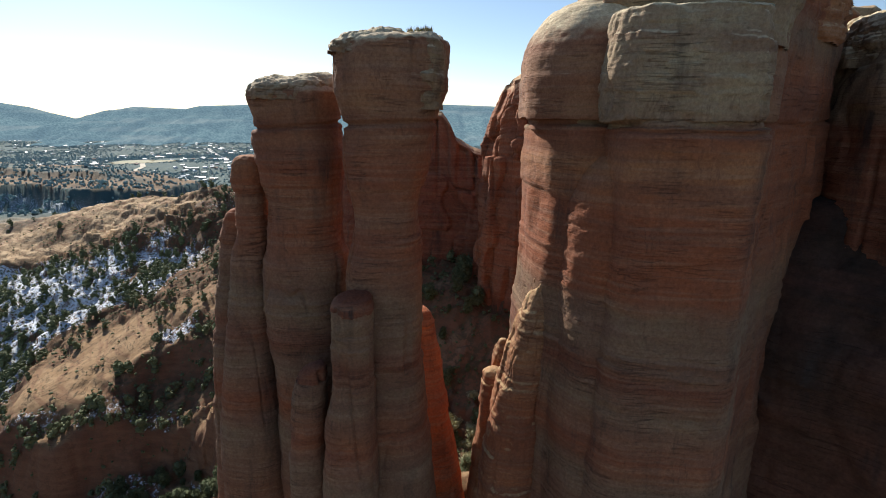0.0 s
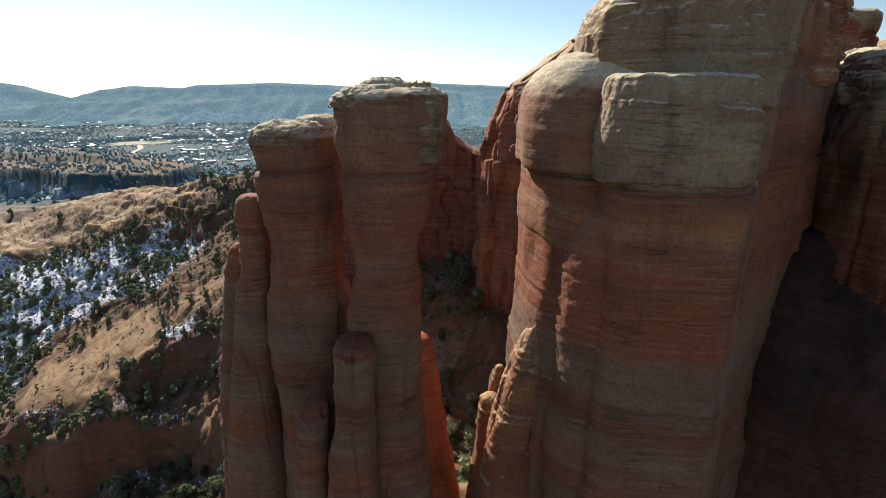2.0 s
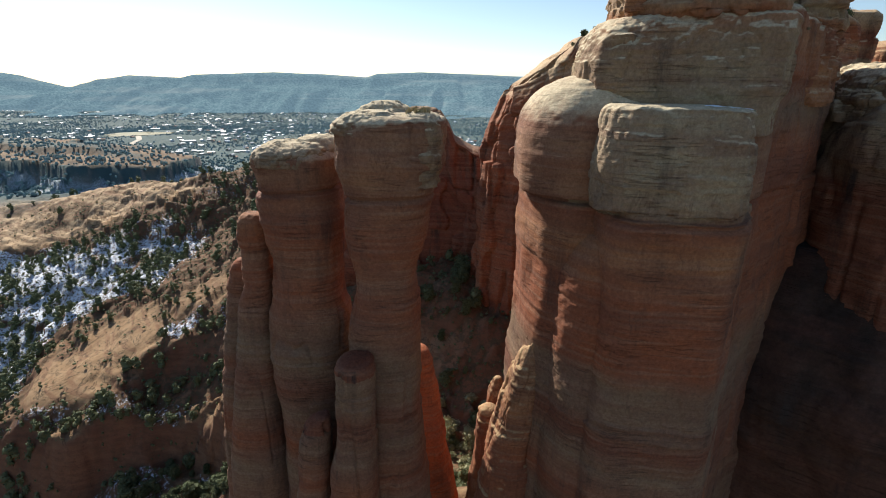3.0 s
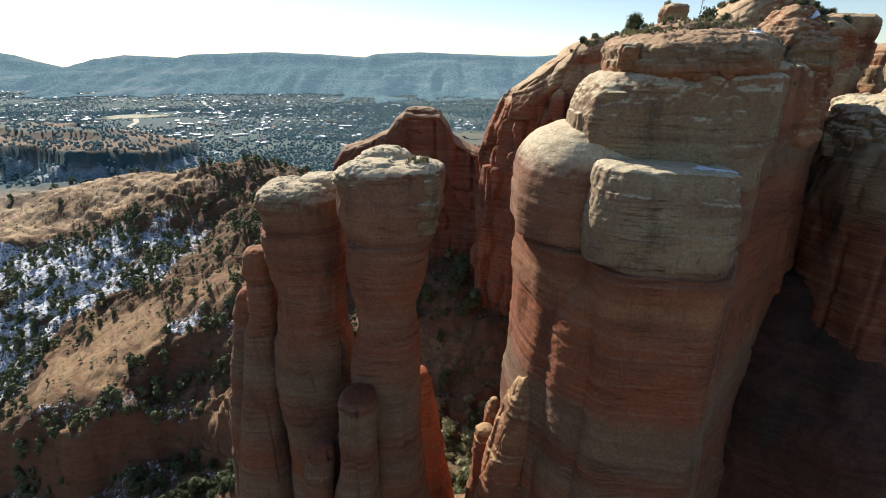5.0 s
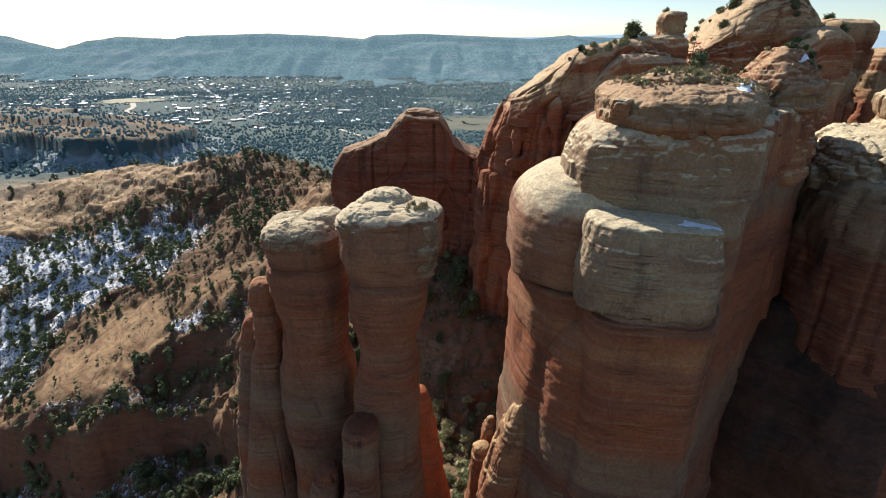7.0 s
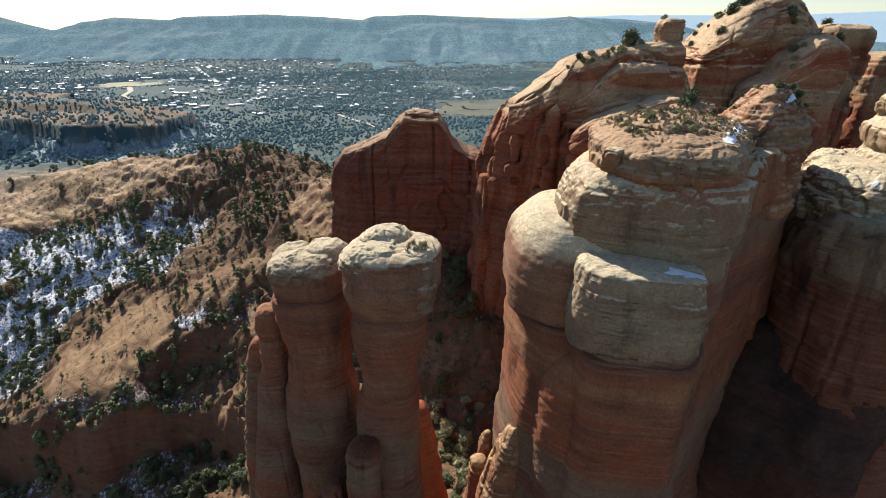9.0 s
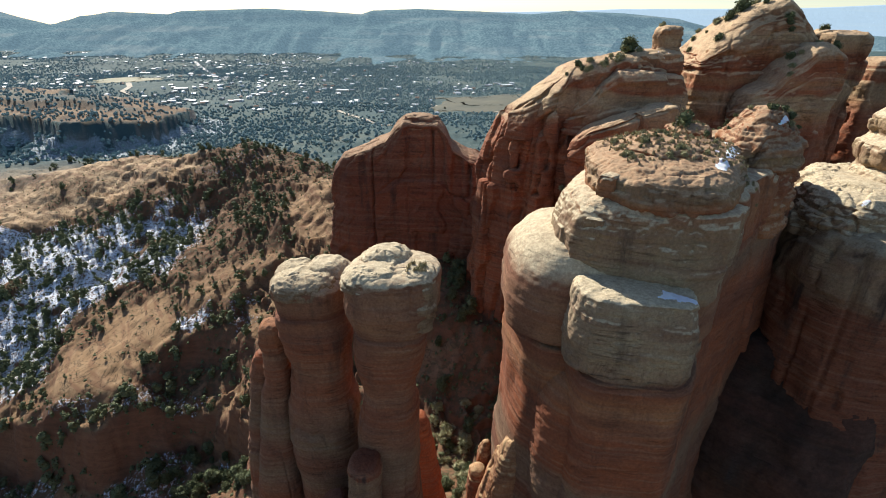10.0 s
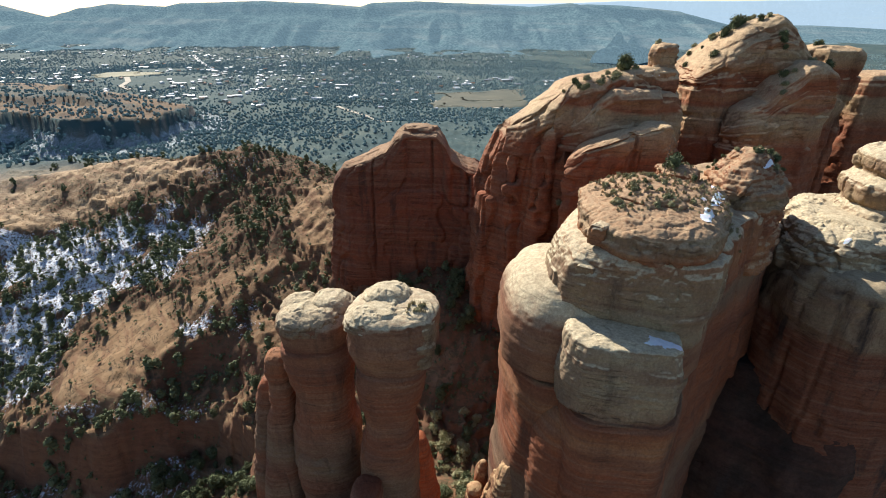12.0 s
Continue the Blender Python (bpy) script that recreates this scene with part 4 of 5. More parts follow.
tower = empty("sandstone_tower", (53, 55, -46), "stacked pale sandstone tower with black varnish on its shaded face", "rock tower")
for part_name, rows, opts in [
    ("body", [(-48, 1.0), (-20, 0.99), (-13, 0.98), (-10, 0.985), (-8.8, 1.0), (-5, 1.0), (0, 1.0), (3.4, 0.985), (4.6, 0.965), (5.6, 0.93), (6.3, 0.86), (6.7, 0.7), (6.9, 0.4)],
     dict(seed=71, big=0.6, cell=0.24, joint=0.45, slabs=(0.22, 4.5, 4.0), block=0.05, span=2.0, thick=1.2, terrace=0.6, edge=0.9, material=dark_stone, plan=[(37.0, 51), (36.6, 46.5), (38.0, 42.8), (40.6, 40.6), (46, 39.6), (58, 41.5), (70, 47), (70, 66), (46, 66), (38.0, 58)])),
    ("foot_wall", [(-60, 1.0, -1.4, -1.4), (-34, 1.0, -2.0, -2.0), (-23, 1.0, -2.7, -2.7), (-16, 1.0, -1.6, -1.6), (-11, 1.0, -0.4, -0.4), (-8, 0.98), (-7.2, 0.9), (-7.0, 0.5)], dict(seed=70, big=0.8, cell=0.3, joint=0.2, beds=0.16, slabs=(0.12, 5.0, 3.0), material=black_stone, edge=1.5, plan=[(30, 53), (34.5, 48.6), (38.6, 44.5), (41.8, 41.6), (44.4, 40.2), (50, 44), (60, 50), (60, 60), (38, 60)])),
    ("ledge", [(4.5, 1.0), (6.0, 0.985), (7.2, 0.94), (8.4, 0.87), (9.3, 0.76), (9.7, 0.6), (9.8, 0.4)], dict(seed=72, big=0.4, cell=0.13, slabs=(0.3, 2.0, 1.0), block=0.12, span=1.3, thick=0.6, terrace=0.4, material=cream_stone, wrinkle=0.06, edge=0.9, plan=[(36.9, 51), (37.3, 47.6), (39.4, 44.6), (45, 43.2), (58, 45.5), (58, 62), (44, 62), (39.4, 57)])),
    ("hoodoo", [(6, 51.8, 53, 7.8, 5.8), (8.8, 51.8, 53.2, 7.4, 5.6), (10.2, 51.8, 53.3, 6.7, 5.2), (10.8, 51.8, 53.5, 6.2, 4.8), (11.4, 51.8, 53.5, 6.6, 5.0), (12.8, 51.8, 53.5, 6.8, 5.0), (13.5, 51.8, 53.5, 6.0, 4.6), (14.0, 51.8, 53.5, 5.6, 4.4), (14.5, 51.8, 53.5, 6.1, 4.6), (15.4, 51.8, 53.5, 6.3, 4.6), (16.1, 51.8, 53.5, 5.5, 4.2), (16.6, 51.8, 53.5, 3.6, 2.8), (16.8, 51.8, 53.5, 1, 1)],
     dict(seed=73, big=0.45, beds=0.10, cell=0.12, slabs=(0.22, 2.8, 1.4), block=0.06, span=1.2, thick=0.5, terrace=0.3, material=block_stone)),
    ("knob", [(-4, 42.5, 58.5, 4, 4), (3, 42.5, 58.5, 3, 3), (4, 42.5, 58.3, 2.4, 2.4), (6, 42.6, 58.3, 2.6, 2.5), (7.2, 42.8, 58.4, 1.7, 1.6), (7.5, 42.8, 58.4, 0.6, 0.6)], dict(seed=75, big=0.3, cell=0.13, block=0.1, terrace=0.5)),
]:
    piece = rock(part_name, rows, **opts)
    under(tower, piece)
    TOPS.append(piece)

# ---- the wall and ridge behind ----
RUST, OCHRE, SAND = (0.31, 0.10, 0.045), (0.38, 0.195, 0.095), (0.41, 0.30, 0.175)
RED_BEDS = [(-40, RED), (-31, RUST), (-26, RUST), (-22, RED), (-14, DEEP), (-12, RUST), (-6, RED), (-2, RUST), (1, RED), (5, RUST), (7, OCHRE), (9.5, SAND), (12, SAND), (12.8, RUST), (14.5, OCHRE), (16, RUST), (18, RED), (19, OCHRE), (22, SAND), (23.5, OCHRE), (27, SAND)]
far_stone = sandstone("banded_sandstone", RED_BEDS, scale=2.0, pale=(0.56, 0.41, 0.25), lit_bleach=(0.0, 8.0), lit=(0.26, 0.62))
fin_stone = sandstone("varnished_red_sandstone", [(-40, (0.20, 0.066, 0.036)), (-32, (0.24, 0.075, 0.038)), (-24, (0.185, 0.062, 0.036)), (-18, (0.225, 0.075, 0.042)), (-12, (0.16, 0.058, 0.036)), (-6, (0.21, 0.08, 0.046)), (2, (0.20, 0.095, 0.058))], scale=2.0, varnish=(0.40, 0.56), streak=0.7, pale=(0.36, 0.24, 0.14), lit_bleach=(-12.0, -6.0))
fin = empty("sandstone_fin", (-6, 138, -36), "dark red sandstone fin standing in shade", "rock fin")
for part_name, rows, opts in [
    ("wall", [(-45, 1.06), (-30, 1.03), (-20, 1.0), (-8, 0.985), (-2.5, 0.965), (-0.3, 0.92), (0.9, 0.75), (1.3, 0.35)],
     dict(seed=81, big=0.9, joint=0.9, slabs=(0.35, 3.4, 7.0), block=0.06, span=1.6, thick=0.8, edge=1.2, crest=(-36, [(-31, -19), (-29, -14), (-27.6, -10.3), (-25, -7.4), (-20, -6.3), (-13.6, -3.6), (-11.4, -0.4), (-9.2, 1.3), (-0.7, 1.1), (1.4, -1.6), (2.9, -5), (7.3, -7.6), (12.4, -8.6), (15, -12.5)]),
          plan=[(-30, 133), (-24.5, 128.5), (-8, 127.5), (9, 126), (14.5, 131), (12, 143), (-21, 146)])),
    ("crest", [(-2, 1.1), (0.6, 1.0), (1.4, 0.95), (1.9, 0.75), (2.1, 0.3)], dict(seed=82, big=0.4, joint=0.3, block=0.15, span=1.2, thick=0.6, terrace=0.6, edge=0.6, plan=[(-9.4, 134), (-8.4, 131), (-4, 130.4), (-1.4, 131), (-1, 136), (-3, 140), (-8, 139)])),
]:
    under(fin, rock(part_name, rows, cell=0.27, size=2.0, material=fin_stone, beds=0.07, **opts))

ridge = empty("sandstone_ridge", (50, 112, -36), "long ridge of banded red and cream sandstone crags", "rock ridge")
for part_name, rows, opts in [
    ("crag", [(-45, 1.16), (-15, 1.07), (0, 1.0), (6, 0.95), (10, 0.905), (13.5, 0.85), (16.0, 0.78), (17.6, 0.68), (18.5, 0.5), (18.9, 0.25)],
     dict(seed=85, big=0.9, joint=0.8, slabs=(0.5, 3.4, 12.0), block=0.05, span=1.6, thick=0.9, edge=0.8, crest=(-6, [(8, 0), (9.4, 4.6), (13, 8.6), (16.7, 10), (20.2, 12.3), (23.8, 14.1), (25, 15.6), (28, 16.9), (33, 17.7), (37, 18.8), (49, 19)]),
          plan=[(8.8, 116), (10.6, 108.5), (16.2, 103.8), (18.2, 104.6), (21.5, 101), (23.4, 102), (28, 99.6), (33, 100.6), (39, 100), (46.8, 102.5), (47.8, 108), (46, 118), (24, 124)])),
    ("slab", [(4, 1.02), (9.6, 1.0), (10.4, 0.97), (11.2, 0.99), (13.9, 0.97), (15.0, 0.9), (15.7, 0.72), (15.9, 0.3)], dict(seed=87, big=0.4, slabs=(0.3, 3.0, 2.2), block=0.06, span=1.6, thick=0.6, terrace=0.6, edge=0.5, crest=(5, [(23.4, 8), (27.8, 11.4), (30, 13.6), (33, 15.8), (38, 15.9), (45, 15.5), (48, 13.5)]),
                                                                                                                          plan=[(23.6, 106), (24.6, 101.5), (30, 98.8), (40, 98.6), (47, 100.6), (47.8, 107), (46, 114), (27, 114)])),
    ("slab", [(13.5, 1.05), (15.6, 1.0), (17.8, 0.97), (18.7, 0.86), (19.2, 0.5)], dict(seed=88, big=0.3, slabs=(0.25, 1.8, 1.0), block=0.07, span=1.2, thick=0.5, terrace=0.5, edge=0.4, tip=(0.05, 0), plan=[(35.5, 107), (37.5, 103.4), (46, 103.4), (47.4, 108), (46, 114), (38, 114)])),
    ("knob", [(14, 1.15), (17.0, 1.06), (17.6, 0.96), (18.6, 0.90), (19.4, 0.84), (20.2, 0.88), (22.4, 0.84), (23.2, 0.66), (23.5, 0.3)], dict(seed=89, big=0.25, slabs=(0.22, 1.2, 0.8), block=0.08, span=0.9, thick=0.4, terrace=0.4, edge=0.4, plan=[(41.0, 109), (42.5, 106.2), (46.6, 106.4), (48, 109.5), (46.4, 112.5), (42.5, 112)])),
    ("flake", [(-40, 1.12), (-10, 1.03), (3, 1.0), (7.6, 0.99), (9.6, 0.95), (10.6, 0.82), (11.0, 0.4)],
     dict(seed=91, big=0.35, slabs=(0.4, 4.2, 6.0), block=0.07, span=1.6, thick=0.7, edge=0.45, crest=(-2, [(23.5, 4.2), (27, 6.3), (31, 7.9), (34.4, 9.5), (36, 9.6), (38, 10.5), (41.2, 11), (43.4, 9), (45, 6)]), plan=[(23.4, 95), (24.8, 93), (29, 92), (34.4, 91.4), (35.2, 92.8), (36, 91.4), (42.6, 91.6), (44.4, 95.5), (41, 98.5), (26, 98.5)])),
    ("peak", [(-45, 1.13), (0, 1.03), (8.6, 1.0), (9.3, 0.955), (10.2, 0.985), (14.6, 0.97), (15.4, 0.92), (16.4, 0.965), (19, 0.95), (22, 0.9), (25, 0.78), (27.2, 0.58), (28.4, 0.35), (28.8, 0.1)],
     dict(seed=93, big=0.5, joint=0.3, slabs=(0.28, 3.4, 2.4), block=0.08, span=1.6, thick=0.6, beds=0.20, edge=0.6, crest=(15.4, [(50, 17), (51.8, 17.6), (53.5, 19.6), (56.6, 23.2), (59.4, 25.2), (62.7, 27), (67.6, 28.8), (71, 27.4), (75, 24.2), (77.5, 21.4), (82, 18)]),
          plan=[(50.6, 116), (51.4, 110.2), (57, 107.2), (62, 108.2), (70, 107.4), (75.5, 109.5), (79, 113.5), (80, 122), (70, 130), (52, 128)])),
    ("crag", [(-45, 1.15), (0, 1.03), (4.4, 1.0), (5.2, 0.96), (6.2, 0.985), (10.6, 0.975), (11.3, 0.945), (12.2, 0.975), (16, 0.96), (18.6, 0.9), (20.2, 0.72), (20.8, 0.3)],
     dict(seed=95, big=0.45, slabs=(0.28, 3.6, 2.6), block=0.07, span=1.6, thick=0.6, beds=0.18, edge=0.5, crest=(4, [(56.5, 9.5), (59.4, 12.6), (63.3, 13.8), (65, 16.6), (67.5, 18.6), (69.2, 20.6), (72, 20.8), (78, 19.5)]), plan=[(56.8, 105), (58.6, 101.2), (64, 99.8), (71.6, 100), (76.2, 102.5), (78.4, 110), (74, 117), (62, 116)])),
    ("column", [(-45, 1.05), (0, 1.0), (13, 1.0), (16.5, 1.0), (17.2, 0.95), (18, 0.985), (21, 0.96), (22.1, 0.85), (22.6, 0.6), (22.8, 0.3)], dict(seed=97, big=0.4, joint=0.6, slabs=(0.4, 3.2, 8.0), block=0.06, span=1.6, thick=0.9, edge=0.6, plan=[(78.8, 118), (80, 113), (88.6, 114), (90.4, 119), (87, 126), (80, 125)])),
    ("column", [(-45, 1.15), (0, 1.05), (12, 1.0), (15, 0.94), (16.6, 0.78), (17.2, 0.3)], dict(seed=99, big=0.6, joint=0.5, slabs=(0.3, 3.0, 6.0), block=0.08, span=1.6, thick=0.9, edge=0.8, plan=[(91.6, 123), (93.6, 117.5), (106, 116), (115, 124), (110, 131), (94, 131)])),
]:
    piece = rock(part_name, rows, cell=0.31, size=2.0, material=far_stone, **{"beds": 0.055, **opts})
    under(ridge, piece)
    TOPS.append(piece)

# takes the mesas' material, haze glow included
crag = empty("sandstone_crag", (475, 1500, -100), "small red crag rising from the valley woods", "rock crag")
for part_name, rows, plan in (("spire", [(-120, 1.3), (-60, 1.0), (-45, 0.55), (-30, 0.25), (-24, 0.08)], [(440, 1490), (475, 1470), (505, 1500), (475, 1530)]), ("spire", [(-120, 1.3), (-60, 1.0), (-50, 0.55), (-40, 0.25), (-36, 0.08)], [(490, 1495), (520, 1480), (540, 1505), (510, 1525)]), ("foot", [(-120, 1.2), (-80, 1.0), (-64, 0.7), (-58, 0.3)], [(400, 1470), (510, 1440), (570, 1490), (470, 1540)])):
    under(crag, rock(part_name, rows, seed=int(plan[0][0]), plan=plan, cell=3.0, size=9.0, big=6.0, joint=0.5, beds=0.1, edge=9, material=hill_mat))

# ---- plants ----
def foliage(name, dark, light, rough=0.8):
    k = node_kit(name)
    info = k.node("ShaderNodeObjectInfo")
    isl = k.maths("ADD", k.maths("MULTIPLY", k.geo.outputs["Random Per Island"], 0.6), k.maths("MULTIPLY", info.outputs["Random"], 0.4))
    n = k.tex(0.35, detail=4)
    f = k.maths("ADD", k.maths("MULTIPLY", isl, 0.6), k.maths("MULTIPLY", n, 0.5))
    k.link(k.curve(f, (0.2, dark), (0.8, light)), k.bsdf.inputs["Base Color"])
    k.bsdf.inputs["Roughness"].default_value = rough
    k.bsdf.inputs["Specular IOR Level"].default_value = 0.15
    k.bsdf.inputs["Subsurface Weight"].default_value = 0.0
    return k.m


def bark_mat():
    k = node_kit("bark")
    k.link(k.curve(k.tex(5.0, detail=5, stretch=(3, 3, 0.6)), (0.3, (0.07, 0.05, 0.038)), (0.7, (0.17, 0.13, 0.10))), k.bsdf.inputs["Base Color"])
    k.bsdf.inputs["Roughness"].default_value = 0.95
    k.bump(k.tex(9.0, detail=4, stretch=(3, 3, 0.5)), 0.7, 0.03)
    return k.m


juniper_leaf = foliage("juniper_leaf", (0.055, 0.072, 0.034), (0.135, 0.15, 0.075))
shrub_leaf = foliage("shrub_leaf", (0.17, 0.17, 0.085), (0.34, 0.32, 0.185))
dry_grass = foliage("dry_grass", (0.22, 0.18, 0.10), (0.38, 0.32, 0.19))
# valley trees: lighter, bluer leaves stand for the haze over them
hazed_leaf = foliage("hazed_leaf", (0.15, 0.232, 0.235), (0.215, 0.30, 0.29))
bark = bark_mat()


def ball(level):
    bm = bmesh.new()
    bmesh.ops.create_icosphere(bm, subdivisions=level, radius=1.0)
    v = np.array([x.co[:] for x in bm.verts])
    f = np.array([[x.index for x in y.verts] for y in bm.faces])
    bm.free()
    return v, f


BALLS = {1: ball(1), 2: ball(2)}


def crown_tris(rng, lobes, level, height, width, sprays=0, leaf=0.1, bottom=0.1):
    """Triangles (m, 3, 3) of a ragged crown: lumpy lobes round an uneven bush form, edged with leaf sprays."""
    out = []
    v, f = BALLS[level]
    for k in range(lobes):
        a, h = rng.uniform(0, 2 * np.pi), bottom + (1 - bottom) * (k + rng.uniform(0, 1)) / lobes
        reach = width * 0.5 * np.sqrt(max(0.04, 1 - ((h - 0.40) / 0.66) ** 2))
        off = reach * rng.uniform(0.15, 0.72)
        size = min(reach, width * 0.34) * rng.uniform(0.55, 0.95) * (0.7 if sprays > 60 else 1.0)
        c = np.array((off * np.cos(a), off * np.sin(a), min(h, 0.86) * height * 0.95))
        w = v * (1 + rng.uniform(-0.34, 0.30, (len(v), 1))) * size * (1, 1, rng.uniform(0.7, 0.95)) + c
        out.append(w[f])
        if sprays:
            o = rng.normal(size=(sprays, 3))
            o /= np.linalg.norm(o, axis=1, keepdims=True)
            centre = c + o * size * rng.uniform(0.85, 1.6 if sprays > 60 else 1.3, (sprays, 1))
            t1 = np.cross(o, rng.normal(size=(sprays, 3)))
            t1 /= np.linalg.norm(t1, axis=1, keepdims=True) + 1e-9
            t2 = np.cross(o, t1)
            sz = leaf * rng.uniform(0.6, 1.5, (sprays, 1))
            out.append(np.stack((centre + o * sz, centre + 0.7 * t1 * sz, centre - 0.5 * t1 * sz + 0.6 * t2 * sz), 1))
    return np.concatenate(out)


def tri_mesh(name, tris, material):
    me = bpy.data.meshes.new(name)
    v = tris.reshape(-1, 3)
    me.vertices.add(len(v))
    me.vertices.foreach_set("co", v.astype(np.float32).ravel())
    me.loops.add(len(v))
    me.loops.foreach_set("vertex_index", np.arange(len(v), dtype=np.int32))
    me.polygons.add(len(v) // 3)
    me.polygons.foreach_set("loop_start", np.arange(0, len(v), 3, dtype=np.int32))
    me.update(calc_edges=True)
    me.materials.append(material)
    return me


def limb(bm, a, b, ra, rb, sides=6):
    a, b = Vector(a), Vector(b)
    rot = (b - a).to_track_quat("Z", "Y").to_matrix()
    ring = []
    for p, r in ((a, ra), (b, rb)):
        ring.append([bm.verts.new(p + rot @ Vector((r * math.cos(k * 2 * math.pi / sides), r * math.sin(k * 2 * math.pi / sides), 0))) for k in range(sides)])
    for k in range(sides):
        bm.faces.new((ring[0][k], ring[0][(k + 1) % sides], ring[1][(k + 1) % sides], ring[1][k]))
    bm.faces.new(ring[1])


def trunk_mesh(rng, height):
    bm = bmesh.new()
    fork = Vector((rng.uniform(-0.1, 0.1) * height, rng.uniform(-0.1, 0.1) * height, 0.28 * height))
    limb(bm, (0, 0, -0.4), fork, 0.06 * height, 0.04 * height)
    for _ in range(5):
        a = rng.uniform(0, 6.28)
        limb(bm, fork, fork + Vector((math.cos(a) * 0.22 * height, math.sin(a) * 0.22 * height, rng.uniform(0.2, 0.5) * height)), 0.03 * height, 0.008 * height, 5)
    me = bpy.data.meshes.new("trunk")
    bm.to_mesh(me)
    bm.free()
    me.materials.append(bark)
    return me


def plant(name, at, crown, trunk=None, scale=1.0, turn=0.0, label="", category="", group=""):
    top = empty(name, (0, 0, 0), label, category, group)
    for part_name, me in (("crown", crown), ("trunk", trunk)):
        if me:
            ob = new(part_name, me)
            ob.parent = top
    top.matrix_basis = pose(*at, 0, 0, turn) @ Matrix.Diagonal((scale, scale, scale, 1))
    return top


rng = np.random.RandomState(11)
CROWNS = [tri_mesh("crown", crown_tris(rng, 24, 1, 3.6, w, 75, 0.17), juniper_leaf) for w in (3.0, 3.6, 2.6, 4.2)]
TRUNKS = [trunk_mesh(rng, 3.6) for _ in CROWNS]
BUSHES = [tri_mesh("crown", crown_tris(rng, 9, 1, 0.7, w, 90, 0.10, 0.02), shrub_leaf) for w in (1.5, 1.9, 1.3)]
GREEN_BUSHES = [tri_mesh("crown", crown_tris(rng, 9, 1, 0.8, w, 90, 0.10, 0.02), juniper_leaf) for w in (1.4, 1.7)]


def heights(x, y):
    return ground_parts(np.asarray(x, float)[:, None], np.asarray(y, float)[:, None])[0][:, 0]


def scatter_hill():
    """Junipers and pinyons over the near hillsides."""
    n = 30000
    x, y = rng.uniform(-330, 45, n), rng.uniform(58, 330, n)
    keep = np.abs(x) < y * 0.98 + 25
    x, y = x[keep], y[keep]
    h, slick, mesa_h, s = (a[:, 0] for a in ground_parts(x[:, None], y[:, None]))
    p = np.stack((x, y, 0 * x), -1)
    dens = 0.10 + 0.13 * ramp(fbm(p / 26, 3, 95), -0.2, 0.3)
    dens = np.maximum(dens, 0.52 * ramp(inside(x, y, SNOW_BANK), -6, 4) * ramp(fbm(p / 15, 3, 97), -0.6, 0.1))
    dens = np.maximum(dens, 0.45 * ramp(np.hypot((x + 85) / 52, (y - 96) / 14), 1.2, 0.7))
    dens = np.maximum(dens, 0.12 * ramp(np.hypot((x + 66 + 0.5 * (y - 180)) / 16, (y - 178) / 40), 1.2, 0.7))
    dens *= 1 - 0.65 * ramp(inside(x, y, OCHRE_SLOPE), -2, 4)
    dens *= 1 - 0.45 * ramp(np.hypot((x + 78) / 40, (y - 212) / 34), 1.2, 0.6)
    dens *= (1 - 0.90 * slick) * (1 - 0.75 * ramp(inside(x, y, SLAB_PLAIN), -10, 0))
    dens = np.where((x > -28) & (y > 126) & (y < 150), 0, dens)
    dens = np.where((np.hypot(x + 9, y - 42) < 16) | (np.hypot(x - 20, y - 46) < 20) | (np.hypot(x - 26, y - 111) < 18), 0, dens)
    keep = rng.uniform(0, 1, len(x)) < dens
    x, y, h = x[keep], y[keep], h[keep]
    size = rng.uniform(0.35, 1.0, len(x)) ** 1.5 * 1.12
    order = np.argsort(np.hypot(x, y))
    return x[order], y[order], h[order], size[order]


tx, ty, th, tsize = scatter_hill()
for i in range(min(300, len(tx))):
    k = int(rng.randint(len(CROWNS)))
    plant("juniper_tree", (tx[i], ty[i], th[i] - 0.1), CROWNS[k], TRUNKS[k], tsize[i], rng.uniform(0, 360), "dark green juniper on the rocky red slope", "tree", "junipers on the hillside")


def woods(name, xs, ys, zs, sizes, templates, material, label):
    xs, ys, zs, sizes = (np.asarray(v, float) for v in (xs, ys, zs, sizes))
    kind, a = rng.randint(len(templates), size=len(xs)), rng.uniform(0, 6.28, len(xs))
    out = []
    for k, t in enumerate(templates):
        m = kind == k
        c, si, h = np.cos(a[m]) * sizes[m], np.sin(a[m]) * sizes[m], sizes[m]
        v = t.reshape(-1, 3)
        w = np.stack((v[None, :, 0] * c[:, None] - v[None, :, 1] * si[:, None], v[None, :, 0] * si[:, None] + v[None, :, 1] * c[:, None], v[None, :, 2] * h[:, None]), -1)
        w += np.stack((xs[m], ys[m], zs[m] - 0.1 * h), -1)[:, None]
        out.append(w.reshape(-1, 3, 3))
    ob = new(name, tri_mesh(name, np.concatenate(out), material))
    return tagged(ob, label, "woods", kind="stuff")


MID = [crown_tris(rng, 6, 1, 3.6, w, 12, 0.34) for w in (3.0, 3.8, 2.6, 3.3)]
woods("hillside_woods", tx[300:], ty[300:], th[300:], tsize[300:], MID, juniper_leaf, "dark junipers and pinyons dotting the snowy hillside")


